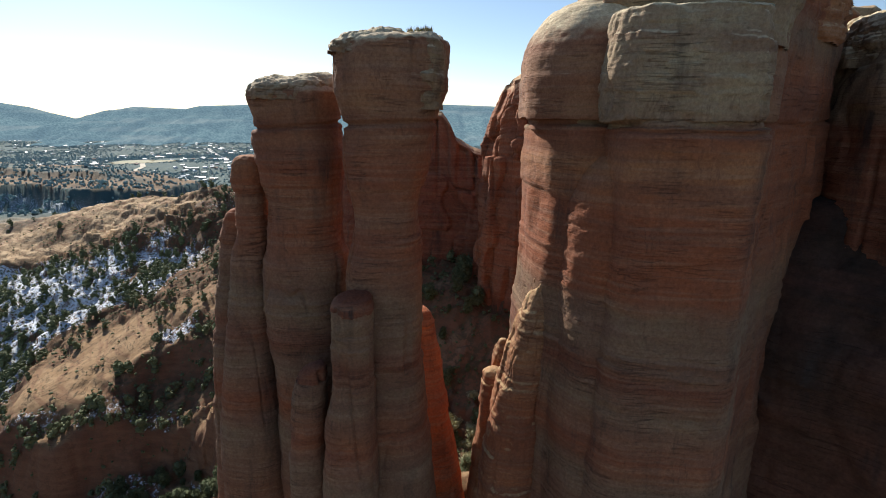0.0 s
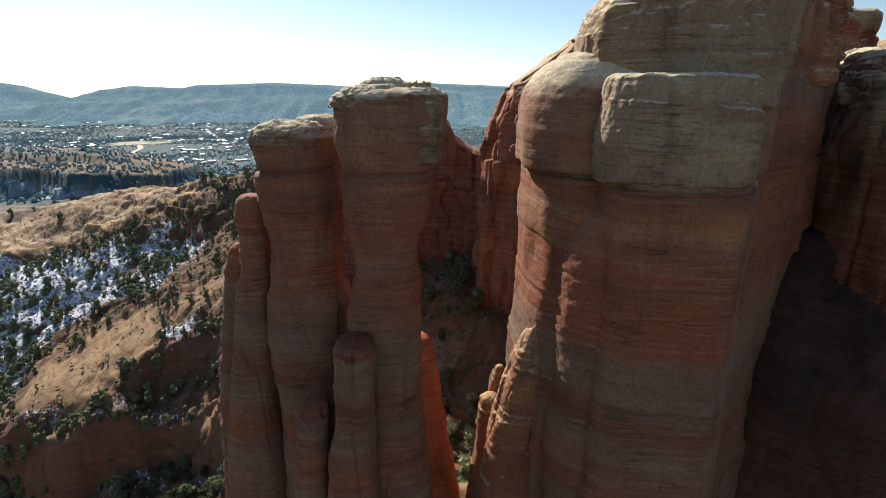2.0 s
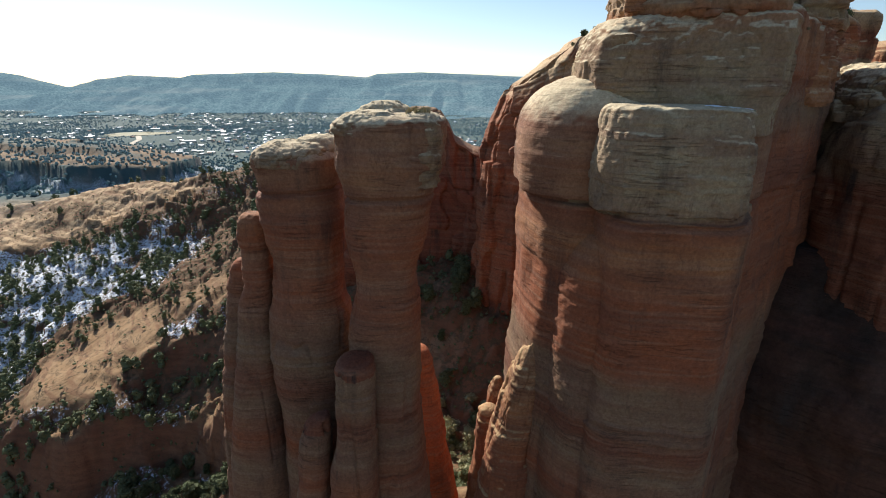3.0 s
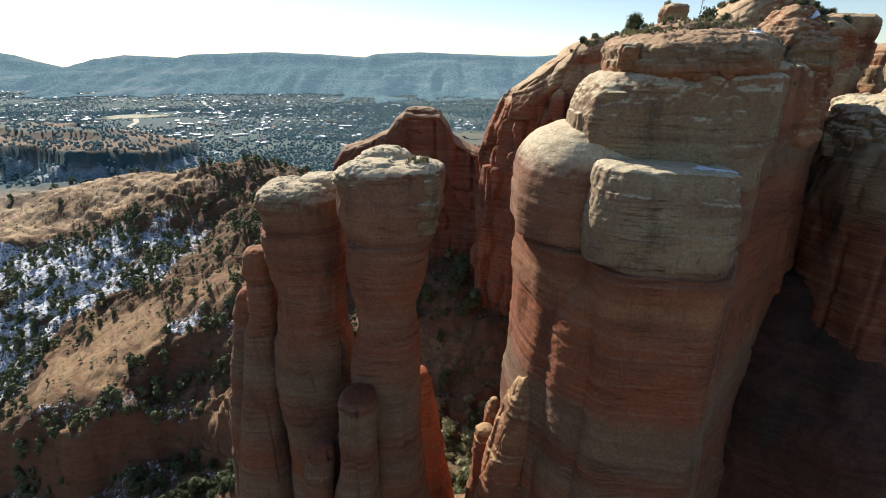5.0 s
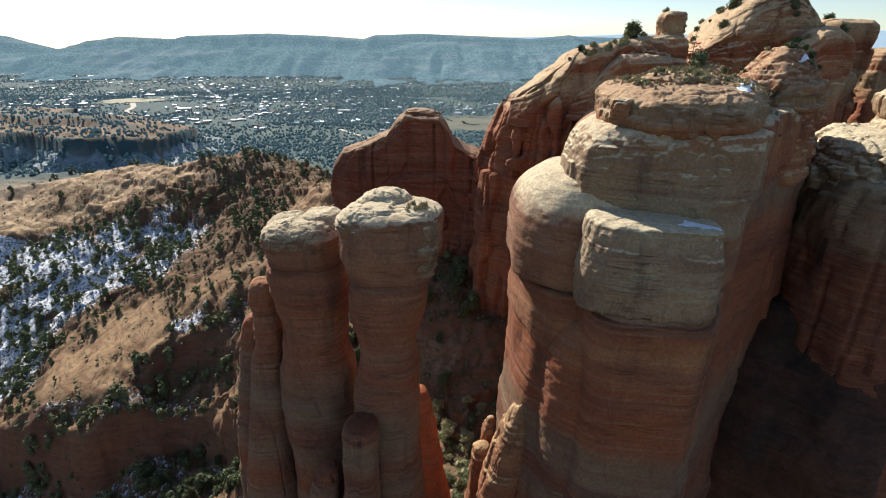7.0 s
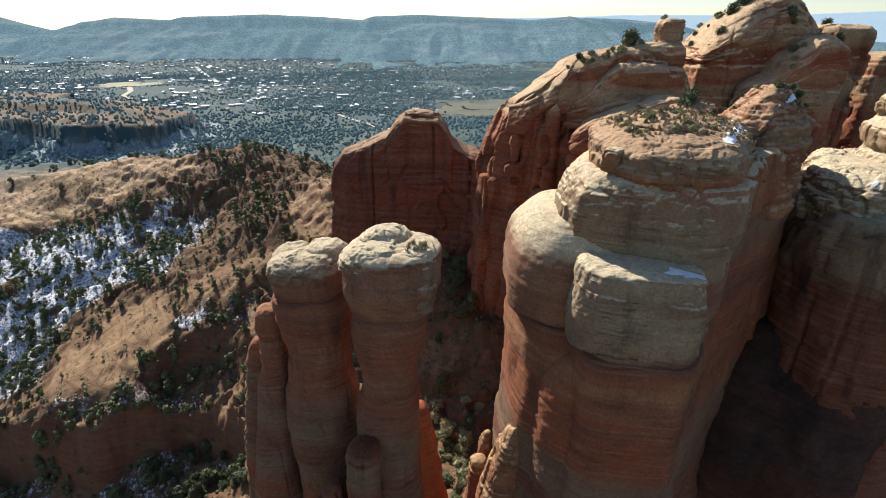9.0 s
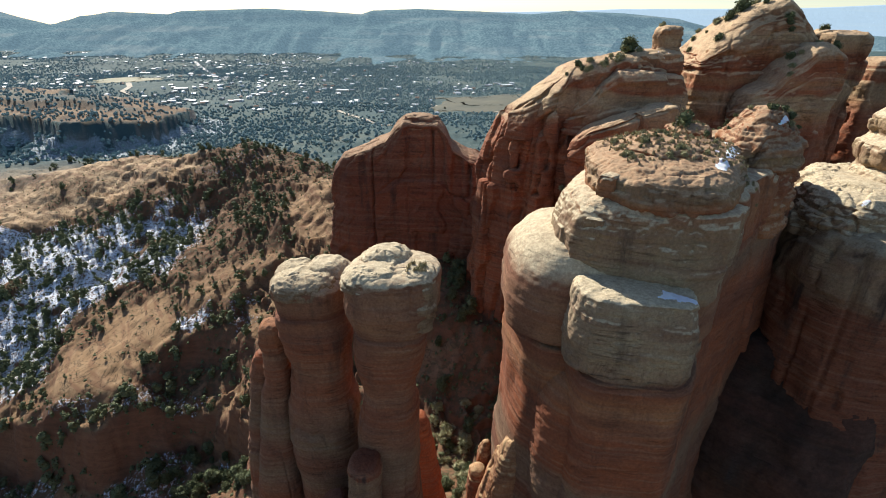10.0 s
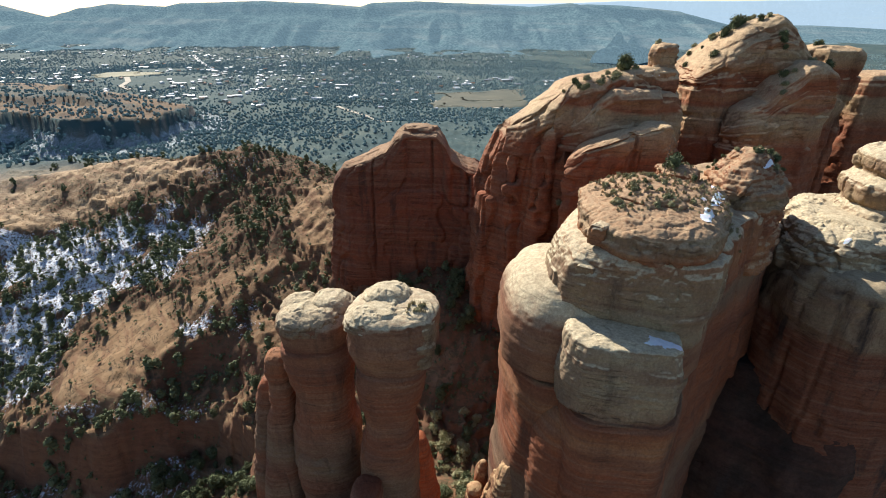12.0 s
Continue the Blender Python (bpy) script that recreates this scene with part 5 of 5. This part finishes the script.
def scatter_scrub():
    """Knee-high brush over the soil of the hillside."""
    n = 17000
    x, y = rng.uniform(-260, 20, n), rng.uniform(70, 250, n)
    keep = (np.abs(x) < y * 0.95 + 10) & (np.hypot(x + 9, y - 42) > 18)
    x, y = x[keep], y[keep]
    h, slick, mesa_h, s = (a[:, 0] for a in ground_parts(x[:, None], y[:, None]))
    keep = (rng.uniform(0, 1, len(x)) < (0.75 - 0.68 * slick)) & ~((x > -28) & (y > 124))
    x, y, h = x[keep], y[keep], h[keep]
    return x, y, h, rng.uniform(0.10, 0.36, len(x))


TINY = [crown_tris(rng, 1, 1, 3.6, w, 6, 0.8, 0.3) for w in (5.0, 6.0)]
woods("hillside_scrub", *scatter_scrub(), TINY, juniper_leaf, "low dark scrub dotting the red hillside")


def scatter_valley(n, near, far):
    a = np.radians(rng.uniform(-50, 50, n))
    r = np.sqrt(rng.uniform(near ** 2, far ** 2, n))
    return r * np.sin(a), r * np.cos(a)


def valley_woods(*belts):
    vx, vy = [], []
    for n, a, b in belts:
        x, y = scatter_valley(n, a, b)
        vx.append(x), vy.append(y)
    x, y = np.concatenate(vx), np.concatenate(vy)
    p = np.stack((x, y, 0 * x), -1)
    keep = fbm(p / 120, 4, 96) + rng.uniform(-0.5, 0.5, len(x)) > -0.25
    for fx, fy, hw, hd in FIELDS:
        keep &= ~((np.abs(x - fx) < hw) & (np.abs(y - fy) < hd))
    edge = inside_cliff(x, y)
    keep &= (edge < -4) | ((edge > 5) & (rng.uniform(0, 1, len(x)) < 0.45))
    x, y = x[keep], y[keep]
    z = heights(x, y)
    return x, y, z, rng.uniform(0.35, 0.85, len(x)) * (1 + np.hypot(x, y) / 4500)


FIELDS = [(-624, 1072, 62, 50), (58, 850, 70, 85)]


def far_crown(width, height=3.6, n=5):
    """A small ragged crown for a tree seen from afar."""
    a = np.arange(n) * 2 * np.pi / n + rng.uniform(-0.3, 0.3, n)
    r, h = width / 2 * rng.uniform(0.7, 1.15, n), height * rng.uniform(0.0, 0.25, n)
    ring = np.stack((r * np.cos(a), r * np.sin(a), h), -1)
    top = np.array((rng.uniform(-0.4, 0.4), rng.uniform(-0.4, 0.4), 0.8 * height))
    return np.stack((ring, np.roll(ring, -1, 0), np.tile(top, (n, 1))), 1)


FAR = [far_crown(w) for w in (3.6, 4.4, 5.2, 4.0, 4.8)]


def round_crown(width, height=3.4, n=5):
    """A rounded ragged crown for a tree in the middle distance."""
    rings = []
    for size, up in ((0.8, 0.05), (1.0, 0.42), (0.62, 0.82)):
        a = np.arange(n) * 2 * np.pi / n + rng.uniform(-0.4, 0.4, n)
        r = width / 2 * size * rng.uniform(0.75, 1.2, n)
        rings.append(np.stack((r * np.cos(a), r * np.sin(a), height * (up + rng.uniform(-0.08, 0.08, n))), -1))
    out = []
    for lo, hi in zip(rings, rings[1:]):
        out += [np.stack((lo, np.roll(lo, -1, 0), hi), 1), np.stack((np.roll(lo, -1, 0), np.roll(hi, -1, 0), hi), 1)]
    out.append(np.stack((rings[2], np.roll(rings[2], -1, 0), np.tile((0.1, 0, height), (n, 1))), 1))
    return np.concatenate(out)


ROUND = [round_crown(w) for w in (3.4, 4.2, 5.0, 3.8)]
woods("valley_woods", *valley_woods((26000, 400, 850)), ROUND, hazed_leaf, "blue-green juniper woods on the near valley floor")
woods("valley_woods", *valley_woods((60000, 850, 1500), (50000, 1500, 2400)), FAR, hazed_leaf, "blue-green juniper woods filling the far valley floor")


# ---- the town in the valley ----
def ribbon(name, line, width, material, label, lift=0.6, kind="structure"):
    """A strip laid on the ground along a line of (x, y)."""
    pts = []
    for (ax, ay), (bx, by) in zip(line, line[1:]):
        n = max(2, int(math.hypot(bx - ax, by - ay) / 12))
        pts += [(ax + (bx - ax) * k / n, ay + (by - ay) * k / n) for k in range(n)]
    pts.append(line[-1])
    p = np.array(pts)
    d = np.gradient(p, axis=0)
    d /= np.linalg.norm(d, axis=1, keepdims=True)
    side = np.stack((-d[:, 1], d[:, 0]), -1) * width / 2
    a, b = p + side, p - side
    za, zb = heights(a[:, 0], a[:, 1]) + lift, heights(b[:, 0], b[:, 1]) + lift
    top = np.maximum(za, zb)
    verts = [(x, y, z) for (x, y), z in zip(a, top)] + [(x, y, z) for (x, y), z in zip(b, top)] + [(x, y, z - 2) for (x, y), z in zip(a, top)] + [(x, y, z - 2) for (x, y), z in zip(b, top)]
    n = len(p)
    faces = [(i, i + 1, n + i + 1, n + i) for i in range(n - 1)] + [(2 * n + i, 2 * n + i + 1, i + 1, i) for i in range(n - 1)] + [(n + i, n + i + 1, 3 * n + i + 1, 3 * n + i) for i in range(n - 1)]
    return tagged(mesh_object(name, verts, faces, material, smooth=False), label, "road", kind=kind)


def plain(name, dark, light, scale, rough=0.9):
    k = node_kit(name)
    k.link(k.curve(k.tex(scale, detail=5, rough=0.65), (0.3, dark), (0.7, light)), k.bsdf.inputs["Base Color"])
    k.bsdf.inputs["Roughness"].default_value = rough
    k.bsdf.inputs["Specular IOR Level"].default_value = 0.3
    return k.m


dust = plain("pale_dirt", (0.34, 0.29, 0.22), (0.52, 0.46, 0.37), 0.05)
asphalt = plain("sunlit_asphalt", (0.18, 0.19, 0.19), (0.26, 0.26, 0.26), 0.05, 0.7)
meadow = plain("dry_meadow", (0.20, 0.19, 0.12), (0.30, 0.27, 0.17), 0.02)
stucco = plain("pale_stucco", (0.42, 0.36, 0.29), (0.62, 0.57, 0.5), 0.03)
roof_mats = [plain("white_roof", (0.60, 0.61, 0.62), (0.80, 0.80, 0.80), 0.05, 0.45), plain("grey_roof", (0.30, 0.31, 0.33), (0.45, 0.46, 0.48), 0.05, 0.5), plain("tile_roof", (0.28, 0.15, 0.10), (0.38, 0.22, 0.15), 0.05, 0.7)]


def field(name, cx, cy, hw, hd, material, label, seed):
    n, m = 40, 24
    X, Y = np.meshgrid(np.linspace(-1, 1, n), np.linspace(-1, 1, m))
    p = np.stack((X * 2.2, Y * 2.2, np.full_like(X, seed)), -1).reshape(-1, 3)
    wob = 0.30 * fbm(p, 3, seed).reshape(X.shape)
    gx, gy = cx + hw * (X + wob), cy + hd * (Y + wob)
    z = heights(gx.ravel(), gy.ravel()).reshape(X.shape)
    edge = np.maximum(np.abs(X), np.abs(Y))
    z = np.maximum(z, np.median(z) - 0.5) + np.where(edge > 0.99, -2.5, 0.7)
    i = (np.arange(m - 1)[:, None] * n + np.arange(n - 1)[None]).ravel()
    ob = mesh_object(name, np.stack((gx, gy, z), -1).reshape(-1, 3).tolist(), np.stack((i, i + 1, i + n + 1, i + n), -1).tolist(), material)
    return tagged(ob, label, "field", kind="structure")


field("ground_field", -624, 1072, 60, 46, meadow, "dry tan playing field in the valley town", 3)
field("ground_clearing", 58, 850, 70, 80, plain("grazed_clearing", (0.07, 0.08, 0.06), (0.14, 0.13, 0.088), 0.02), "dry grassy clearing among the valley woods", 5)
ribbon("road_main", [(-716, 1578), (-640, 1440), (-560, 1300), (-505, 1205), (-448, 1115)], 9, asphalt, "pale sunlit road through the valley town")
ribbon("road_lane", [(-590, 1010), (-560, 960), (-548, 915), (-520, 890)], 9, dust, "pale dirt lane beside the field")
ribbon("road_clearing", [(150, 690), (95, 760), (40, 800), (-30, 850)], 7, dust, "pale dirt road across the clearing")
ribbon("road_gap", [(-60, 610), (-95, 680), (-150, 760)], 6, dust, "pale dirt track in the woods")


def house_meshes(w, d, h, gable, roof):
    bm = bmesh.new()
    bmesh.ops.create_cube(bm, size=1.0, matrix=Matrix.Translation((0, 0, h / 2 - 1)) @ Matrix.Diagonal((w, d, h + 2, 1)))
    wall = bpy.data.meshes.new("wall")
    bm.to_mesh(wall), bm.free()
    wall.materials.append(stucco)
    e, t = 0.5, 0.35
    prof = [(-d / 2 - e, h - 0.1), (0, h + gable), (d / 2 + e, h - 0.1), (d / 2 + e, h - 0.1 + t), (0, h + gable + t), (-d / 2 - e, h - 0.1 + t)]
    verts = [(x, y, z) for x in (-w / 2 - e, w / 2 + e) for y, z in prof]
    faces = [(0, 1, 4, 5), (1, 2, 3, 4), (6, 11, 10, 7), (7, 10, 9, 8), (5, 4, 10, 11), (4, 3, 9, 10), (0, 6, 7, 1), (1, 7, 8, 2), (0, 5, 11, 6), (2, 8, 9, 3)]
    rf = bpy.data.meshes.new("roof")
    rf.from_pydata(verts, [], faces)
    rf.materials.append(roof)
    bm = bmesh.new()
    bmesh.ops.create_cube(bm, size=1.0, matrix=Matrix.Translation((0, -d / 2 - 0.03, 1.05)) @ Matrix.Diagonal((1.2, 0.1, 2.1, 1)))
    door = bpy.data.meshes.new("door")
    bm.to_mesh(door), bm.free()
    door.materials.append(bark)
    return (("wall", wall), ("roof", rf), ("door", door))


HOUSES = [(house_meshes(14, 9, 3.4, 1.6, roof_mats[0]), "pale stucco house with a white roof"), (house_meshes(18, 11, 3.6, 1.0, roof_mats[0]), "long pale house with a low white roof"),
          (house_meshes(13, 10, 3.4, 2.0, roof_mats[1]), "pale stucco house with a grey roof"), (house_meshes(12, 9, 3.4, 2.0, roof_mats[2]), "pale stucco house with a tiled roof"),
          (house_meshes(40, 18, 5.0, 0.5, roof_mats[0]), "large flat white-roofed building")]


def town():
    spots = []
    for cx, cy, rx, ry, n in ((-560, 1010, 330, 260, 95), (-250, 1050, 260, 260, 45), (-900, 1500, 420, 260, 45), (-420, 790, 200, 100, 18), (-60, 900, 160, 160, 18), (90, 1010, 120, 90, 12), (-400, 1650, 400, 250, 25)):
        for _ in range(n):
            a, r = rng.uniform(0, 6.28), math.sqrt(rng.uniform(0, 1))
            spots.append((cx + rx * r * math.cos(a), cy + ry * r * math.sin(a)))
    s = np.array(spots)
    ok = inside_cliff(s[:, 0], s[:, 1]) < -60
    for fx, fy, hw, hd in FIELDS:
        ok &= ~((np.abs(s[:, 0] - fx) < hw + 10) & (np.abs(s[:, 1] - fy) < hd + 10))
    s = s[ok]
    z = heights(s[:, 0], s[:, 1])
    for (x, y), h in zip(s, z):
        k = int(rng.choice(5, p=(0.36, 0.2, 0.22, 0.18, 0.04)))
        parts, label = HOUSES[k]
        top = empty("house", (0, 0, 0), label, "house", "houses of the valley town")
        for part_name, me in parts:
            new(part_name, me).parent = top
        top.matrix_basis = pose(x, y, h - 0.3, 0, 0, rng.choice((0, 12, 90, 100)) + rng.uniform(-12, 12)) @ Matrix.Diagonal((0.55, 0.55, 0.7, 1))



def far_town():
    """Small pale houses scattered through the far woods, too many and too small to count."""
    x, y = [], []
    for cx, cy, rx, ry, n in ((-1000, 1700, 700, 220, 50), (-300, 1500, 500, 380, 50), (-620, 1080, 420, 300, 70), (-160, 960, 300, 240, 50), (-1500, 2000, 500, 120, 30), (200, 1040, 200, 50, 16)):
        a, r = rng.uniform(0, 6.28, n), np.sqrt(rng.uniform(0, 1, n))
        x.append(cx + rx * r * np.cos(a)), y.append(cy + ry * r * np.sin(a))
    x, y = np.concatenate(x), np.concatenate(y)
    ok = inside_cliff(x, y) < -60
    for fx, fy, hw, hd in FIELDS:
        ok &= ~((np.abs(x - fx) < hw + 8) & (np.abs(y - fy) < hd + 8))
    x, y = x[ok], y[ok]
    w, d, h = 5.0, 3.2, 3.2
    c = np.array([(i, j, k) for k in (-1.0, h) for i, j in ((-w, -d), (w, -d), (w, d), (-w, d))] + [(-w, 0, h + 1.3), (w, 0, h + 1.3)])
    f = np.array([(0, 1, 5), (0, 5, 4), (1, 2, 6), (1, 6, 5), (2, 3, 7), (2, 7, 6), (3, 0, 4), (3, 4, 7), (4, 5, 9), (4, 9, 8), (6, 7, 8), (6, 8, 9), (5, 6, 9), (7, 4, 8)])
    woods("far_houses", x, y, heights(x, y), rng.uniform(0.45, 0.95, len(x)), [c[f]], roof_mats[0], "small pale houses scattered through the valley woods")["category"] = "houses"


town()
far_town()

# ---- snow and plants on the rocks ----
bpy.context.view_layer.update()


def top_raster(x0=-24.0, x1=120.0, y0=32.0, y1=150.0, cell=0.2):
    """Heights of the rocks' upper surfaces on a grid."""
    nx, ny = int((x1 - x0) / cell), int((y1 - y0) / cell)
    g = np.full((ny, nx), -999.0)
    for ob in TOPS:
        v = np.empty(len(ob.data.vertices) * 3, np.float32)
        ob.data.vertices.foreach_get("co", v)
        v = v.reshape(-1, 3)
        i, j = ((v[:, 1] - y0) / cell).astype(int), ((v[:, 0] - x0) / cell).astype(int)
        ok = (i >= 0) & (i < ny) & (j >= 0) & (j < nx)
        np.maximum.at(g, (i[ok], j[ok]), v[ok, 2])
    for _ in range(2):          # close the gaps between vertices
        near = np.max([np.roll(np.roll(g, a, 0), b, 1) for a in (-1, 0, 1) for b in (-1, 0, 1)], axis=0)
        g = np.where(g < -900, near, g)
    return g, x0, y0, cell


TOP_Z, TOP_X0, TOP_Y0, TOP_CELL = top_raster()


def top_of(x, y):
    """Height of the rock or the ground at (x, y)."""
    i, j = int((y - TOP_Y0) / TOP_CELL), int((x - TOP_X0) / TOP_CELL)
    if 0 <= i < TOP_Z.shape[0] and 0 <= j < TOP_Z.shape[1] and TOP_Z[i, j] > -900:
        return max(float(TOP_Z[i, j]), ground_z(x, y)) if TOP_Z[i, j] < -20 else float(TOP_Z[i, j])
    return ground_z(x, y)


def snow_mat():
    k = node_kit("old_snow")
    k.link(k.curve(k.tex(3.0, detail=5), (0.3, (0.74, 0.78, 0.84)), (0.7, (0.88, 0.90, 0.93))), k.bsdf.inputs["Base Color"])
    k.bsdf.inputs["Roughness"].default_value = 0.7
    k.bsdf.inputs["Subsurface Weight"].default_value = 0.15
    k.bump(k.tex(5.0, detail=5), 0.4, 0.06)
    return k.m


snow_white = snow_mat()


def snow(cx, cy, rx, ry, turn, seed, cell=0.16, cover=0.0, thick=0.14, steep=0.45):
    """A broken patch of old snow draped over the rock."""
    nx, ny = int(2 * rx / cell), int(2 * ry / cell)
    ct, st = math.cos(radians(turn)), math.sin(radians(turn))
    U, V = np.meshgrid(np.linspace(-1, 1, nx), np.linspace(-1, 1, ny))
    X, Y = cx + ct * rx * U - st * ry * V, cy + st * rx * U + ct * ry * V
    p = np.stack((X, Y, np.full_like(X, seed)), -1).reshape(-1, 3)
    m = (1.0 * fbm(p * 1.1, 3, seed).reshape(X.shape) + cover + 0.62 - 0.9 * (U * U + V * V))
    Z = np.array([[top_of(x, y) if k > -0.2 else -99.0 for x, y, k in zip(*r)] for r in zip(X, Y, m)])
    mid = np.median(Z[Z > -90])
    Z = np.where(Z < -90, mid, Z)
    for _ in range(2):
        Z = (Z + np.roll(Z, 1, 0) + np.roll(Z, -1, 0) + np.roll(Z, 1, 1) + np.roll(Z, -1, 1)) / 5
    ok = (m > 0) & (np.abs(Z - mid) < steep)
    Z = Z + np.clip(m, -0.15, 0.5) * 2 * thick - 0.02
    verts, faces, index = [], [], {}
    for j in range(ny - 1):
        for i in range(nx - 1):
            if ok[j, i] and ok[j, i + 1] and ok[j + 1, i] and ok[j + 1, i + 1]:
                f = []
                for a, b in ((j, i), (j, i + 1), (j + 1, i + 1), (j + 1, i)):
                    if (a, b) not in index:
                        index[a, b] = len(verts)
                        verts.append((X[a, b], Y[a, b], Z[a, b]))
                    f.append(index[a, b])
                faces.append(f)
    if not faces:
        return None
    ob = mesh_object("snow_patch", verts, faces, snow_white)
    return tagged(ob, "patch of old white snow lying on the rock", "snow", "snow patches on the rocks")


for args in ((16.4, 33.3, 2.9, 0.7, -24, 3, 0.09, 0.45, 0.04, 0.5), (14.3, 33.9, 0.9, 0.35, 0, 4, 0.08, 0.2), (21.8, 38.6, 1.5, 0.6, 55, 5, 0.08, -0.05, 0.05, 0.45), (24.2, 42.2, 2.4, 0.6, 60, 6, 0.08, -0.05, 0.05, 0.5), (22.6, 41.2, 1.2, 0.5, 50, 12, 0.08, -0.1, 0.05, 0.45),
             (25.4, 45.0, 1.5, 0.45, 65, 13, 0.08, -0.05, 0.05, 0.5), (31.2, 47.0, 1.2, 0.45, 30, 7, 0.08, -0.1, 0.05, 0.5), (32.4, 49.5, 0.5, 1.0, 10, 15, 0.08, -0.15, 0.05, 0.5), (41.5, 104.5, 4.2, 1.5, 10, 8, 0.2, 0.05, 0.14, 1.0), (40.2, 46.2, 0.8, 0.35, 20, 10, 0.08, -0.1, 0.05, 0.5), (73.5, 107, 2.5, 1.2, 0, 11, 0.25, -0.1, 0.14, 1.2)):
    snow(*args)


def shrub(x, y, height, kind="shrub", label="olive desert shrub rooted in the rock", sink=0.08):
    z = top_of(x, y)
    if z is None:
        return
    meshes = {"shrub": BUSHES, "green": GREEN_BUSHES, "tree": CROWNS}[kind]
    k = int(rng.randint(len(meshes)))
    unit = 3.6 if kind == "tree" else 1.0
    name, category = ("pinyon_tree", "tree") if kind == "tree" else ("shrub", "shrub")
    plant(name, (x, y, z - sink * height), meshes[k], TRUNKS[k] if kind == "tree" else None, height / unit, rng.uniform(0, 360), label, category, "" if kind == "tree" else "shrubs on the rocks")


# the cap of the butte
for _ in range(70):
    y = rng.uniform(39.2, 49.8)
    x = rng.uniform(15.0, 25.0) if y > 43 else rng.uniform(15.0, 21.2)
    shrub(x, y, rng.uniform(0.16, 0.46), "shrub" if rng.uniform() < 0.85 else "green")
for _ in range(22):
    shrub(rng.uniform(26.5, 33), rng.uniform(46.5, 53), rng.uniform(0.2, 0.6), "green" if rng.uniform() < 0.4 else "shrub")
shrub(22.6, 48.6, 1.3, "green", "rounded dark green shrub on the butte's cap")


def tufts(name, spots, size, label):
    """Dry bunch grass: fans of thin blades."""
    out = []
    for x, y in spots:
        z = top_of(x, y)
        n = 14
        a, lean = rng.uniform(0, 6.28, n), rng.uniform(0.1, 0.8, n)
        h = size * rng.uniform(0.5, 1.2, n)
        bx, by = x + 0.10 * np.cos(a), y + 0.10 * np.sin(a)
        tip = np.stack((x + h * lean * np.cos(a), y + h * lean * np.sin(a), z + h), -1)
        wx, wy = 0.05 * np.sin(a), -0.05 * np.cos(a)
        out.append(np.stack((np.stack((bx + wx, by + wy, np.full(n, z - 0.05)), -1), np.stack((bx - wx, by - wy, np.full(n, z - 0.05)), -1), tip), 1))
    ob = new(name, tri_mesh(name, np.concatenate(out), dry_grass))
    return tagged(ob, label, "grass", kind="stuff")


tufts("dry_grass", [(rng.uniform(14.5, 25.5), rng.uniform(38.5, 49.5)) for _ in range(380)], 0.22, "dry tan bunch grass on the butte's cap")
# the spires' tops
tufts("twigs", [(-1.5 + rng.uniform(-0.8, 0.8), 38.9 + rng.uniform(-0.8, 0.8)) for _ in range(16)], 0.4, "dry twigs and grass on the spire's top")
for x, y, h in ((-1.45, 38.6, 0.5), (-1.0, 39.1, 0.35)):
    shrub(x, y, h, "shrub", "dry twiggy shrub on the spire's top")
# the ridge behind
shrub(36.6, 107.5, 3.2, "tree", "dark pinyon tree on the ridge's crest", 0.02)
for _ in range(34):
    t = rng.uniform()
    shrub(24 + 19 * t + rng.uniform(-1.5, 1.5), 101 + 8 * t + rng.uniform(-2, 3), rng.uniform(0.4, 1.1), "green" if rng.uniform() < 0.4 else "shrub")
for _ in range(30):
    shrub(rng.uniform(53, 82), rng.uniform(112, 124), rng.uniform(0.5, 1.3), "green" if rng.uniform() < 0.6 else "shrub")
for x, y, h in ((59, 116, 2.0), (61.5, 117, 2.4), (77, 117, 2.2), (78.5, 116.5, 1.8)):
    shrub(x, y, h, "green", "dark green juniper bush on the peak")
for _ in range(10):
    shrub(rng.uniform(64, 76), rng.uniform(101, 110), rng.uniform(0.6, 1.4), "green" if rng.uniform() < 0.5 else "shrub")
for _ in range(16):
    shrub(rng.uniform(-24, 10), rng.uniform(130, 142), rng.uniform(0.8, 1.8), "green")
# the sunlit saddle between spires and butte
for _ in range(44):
    shrub(rng.uniform(-6, 9), rng.uniform(66, 90), rng.uniform(0.9, 2.2), "shrub" if rng.uniform() < 0.75 else "green", "pale green bush in the sunlit saddle", 0.05)


def stalk(x, y, height):
    """A dead century-plant stalk over its rosette."""
    z = top_of(x, y)
    top = empty("century_plant", (x, y, z), "dry century plant with a tall bare stalk", "plant")
    bm = bmesh.new()
    limb(bm, (x, y, z - 0.1), (x + 0.05 * height, y, z + height), 0.035, 0.015)
    for k in range(9):
        f = 0.55 + 0.045 * k
        a = 2.4 * k
        limb(bm, (x + 0.05 * height * f, y, z + height * f), (x + 0.05 * height * f + 0.22 * math.cos(a), y + 0.22 * math.sin(a), z + height * f + 0.12), 0.014, 0.02, 4)
    me = bpy.data.meshes.new("stem")
    bm.to_mesh(me), bm.free()
    me.materials.append(bark)
    under(top, new("stem", me))
    bm = bmesh.new()
    for k in range(22):
        a, e = 2.4 * k, 0.35 + 0.04 * k
        limb(bm, (x, y, z - 0.03), (x + 0.42 * math.cos(a) * math.cos(e), y + 0.42 * math.sin(a) * math.cos(e), z + 0.42 * math.sin(e)), 0.045, 0.004, 4)
    me = bpy.data.meshes.new("rosette")
    bm.to_mesh(me), bm.free()
    me.materials.append(shrub_leaf)
    under(top, new("rosette", me))


stalk(20.9, 46, 3.2)
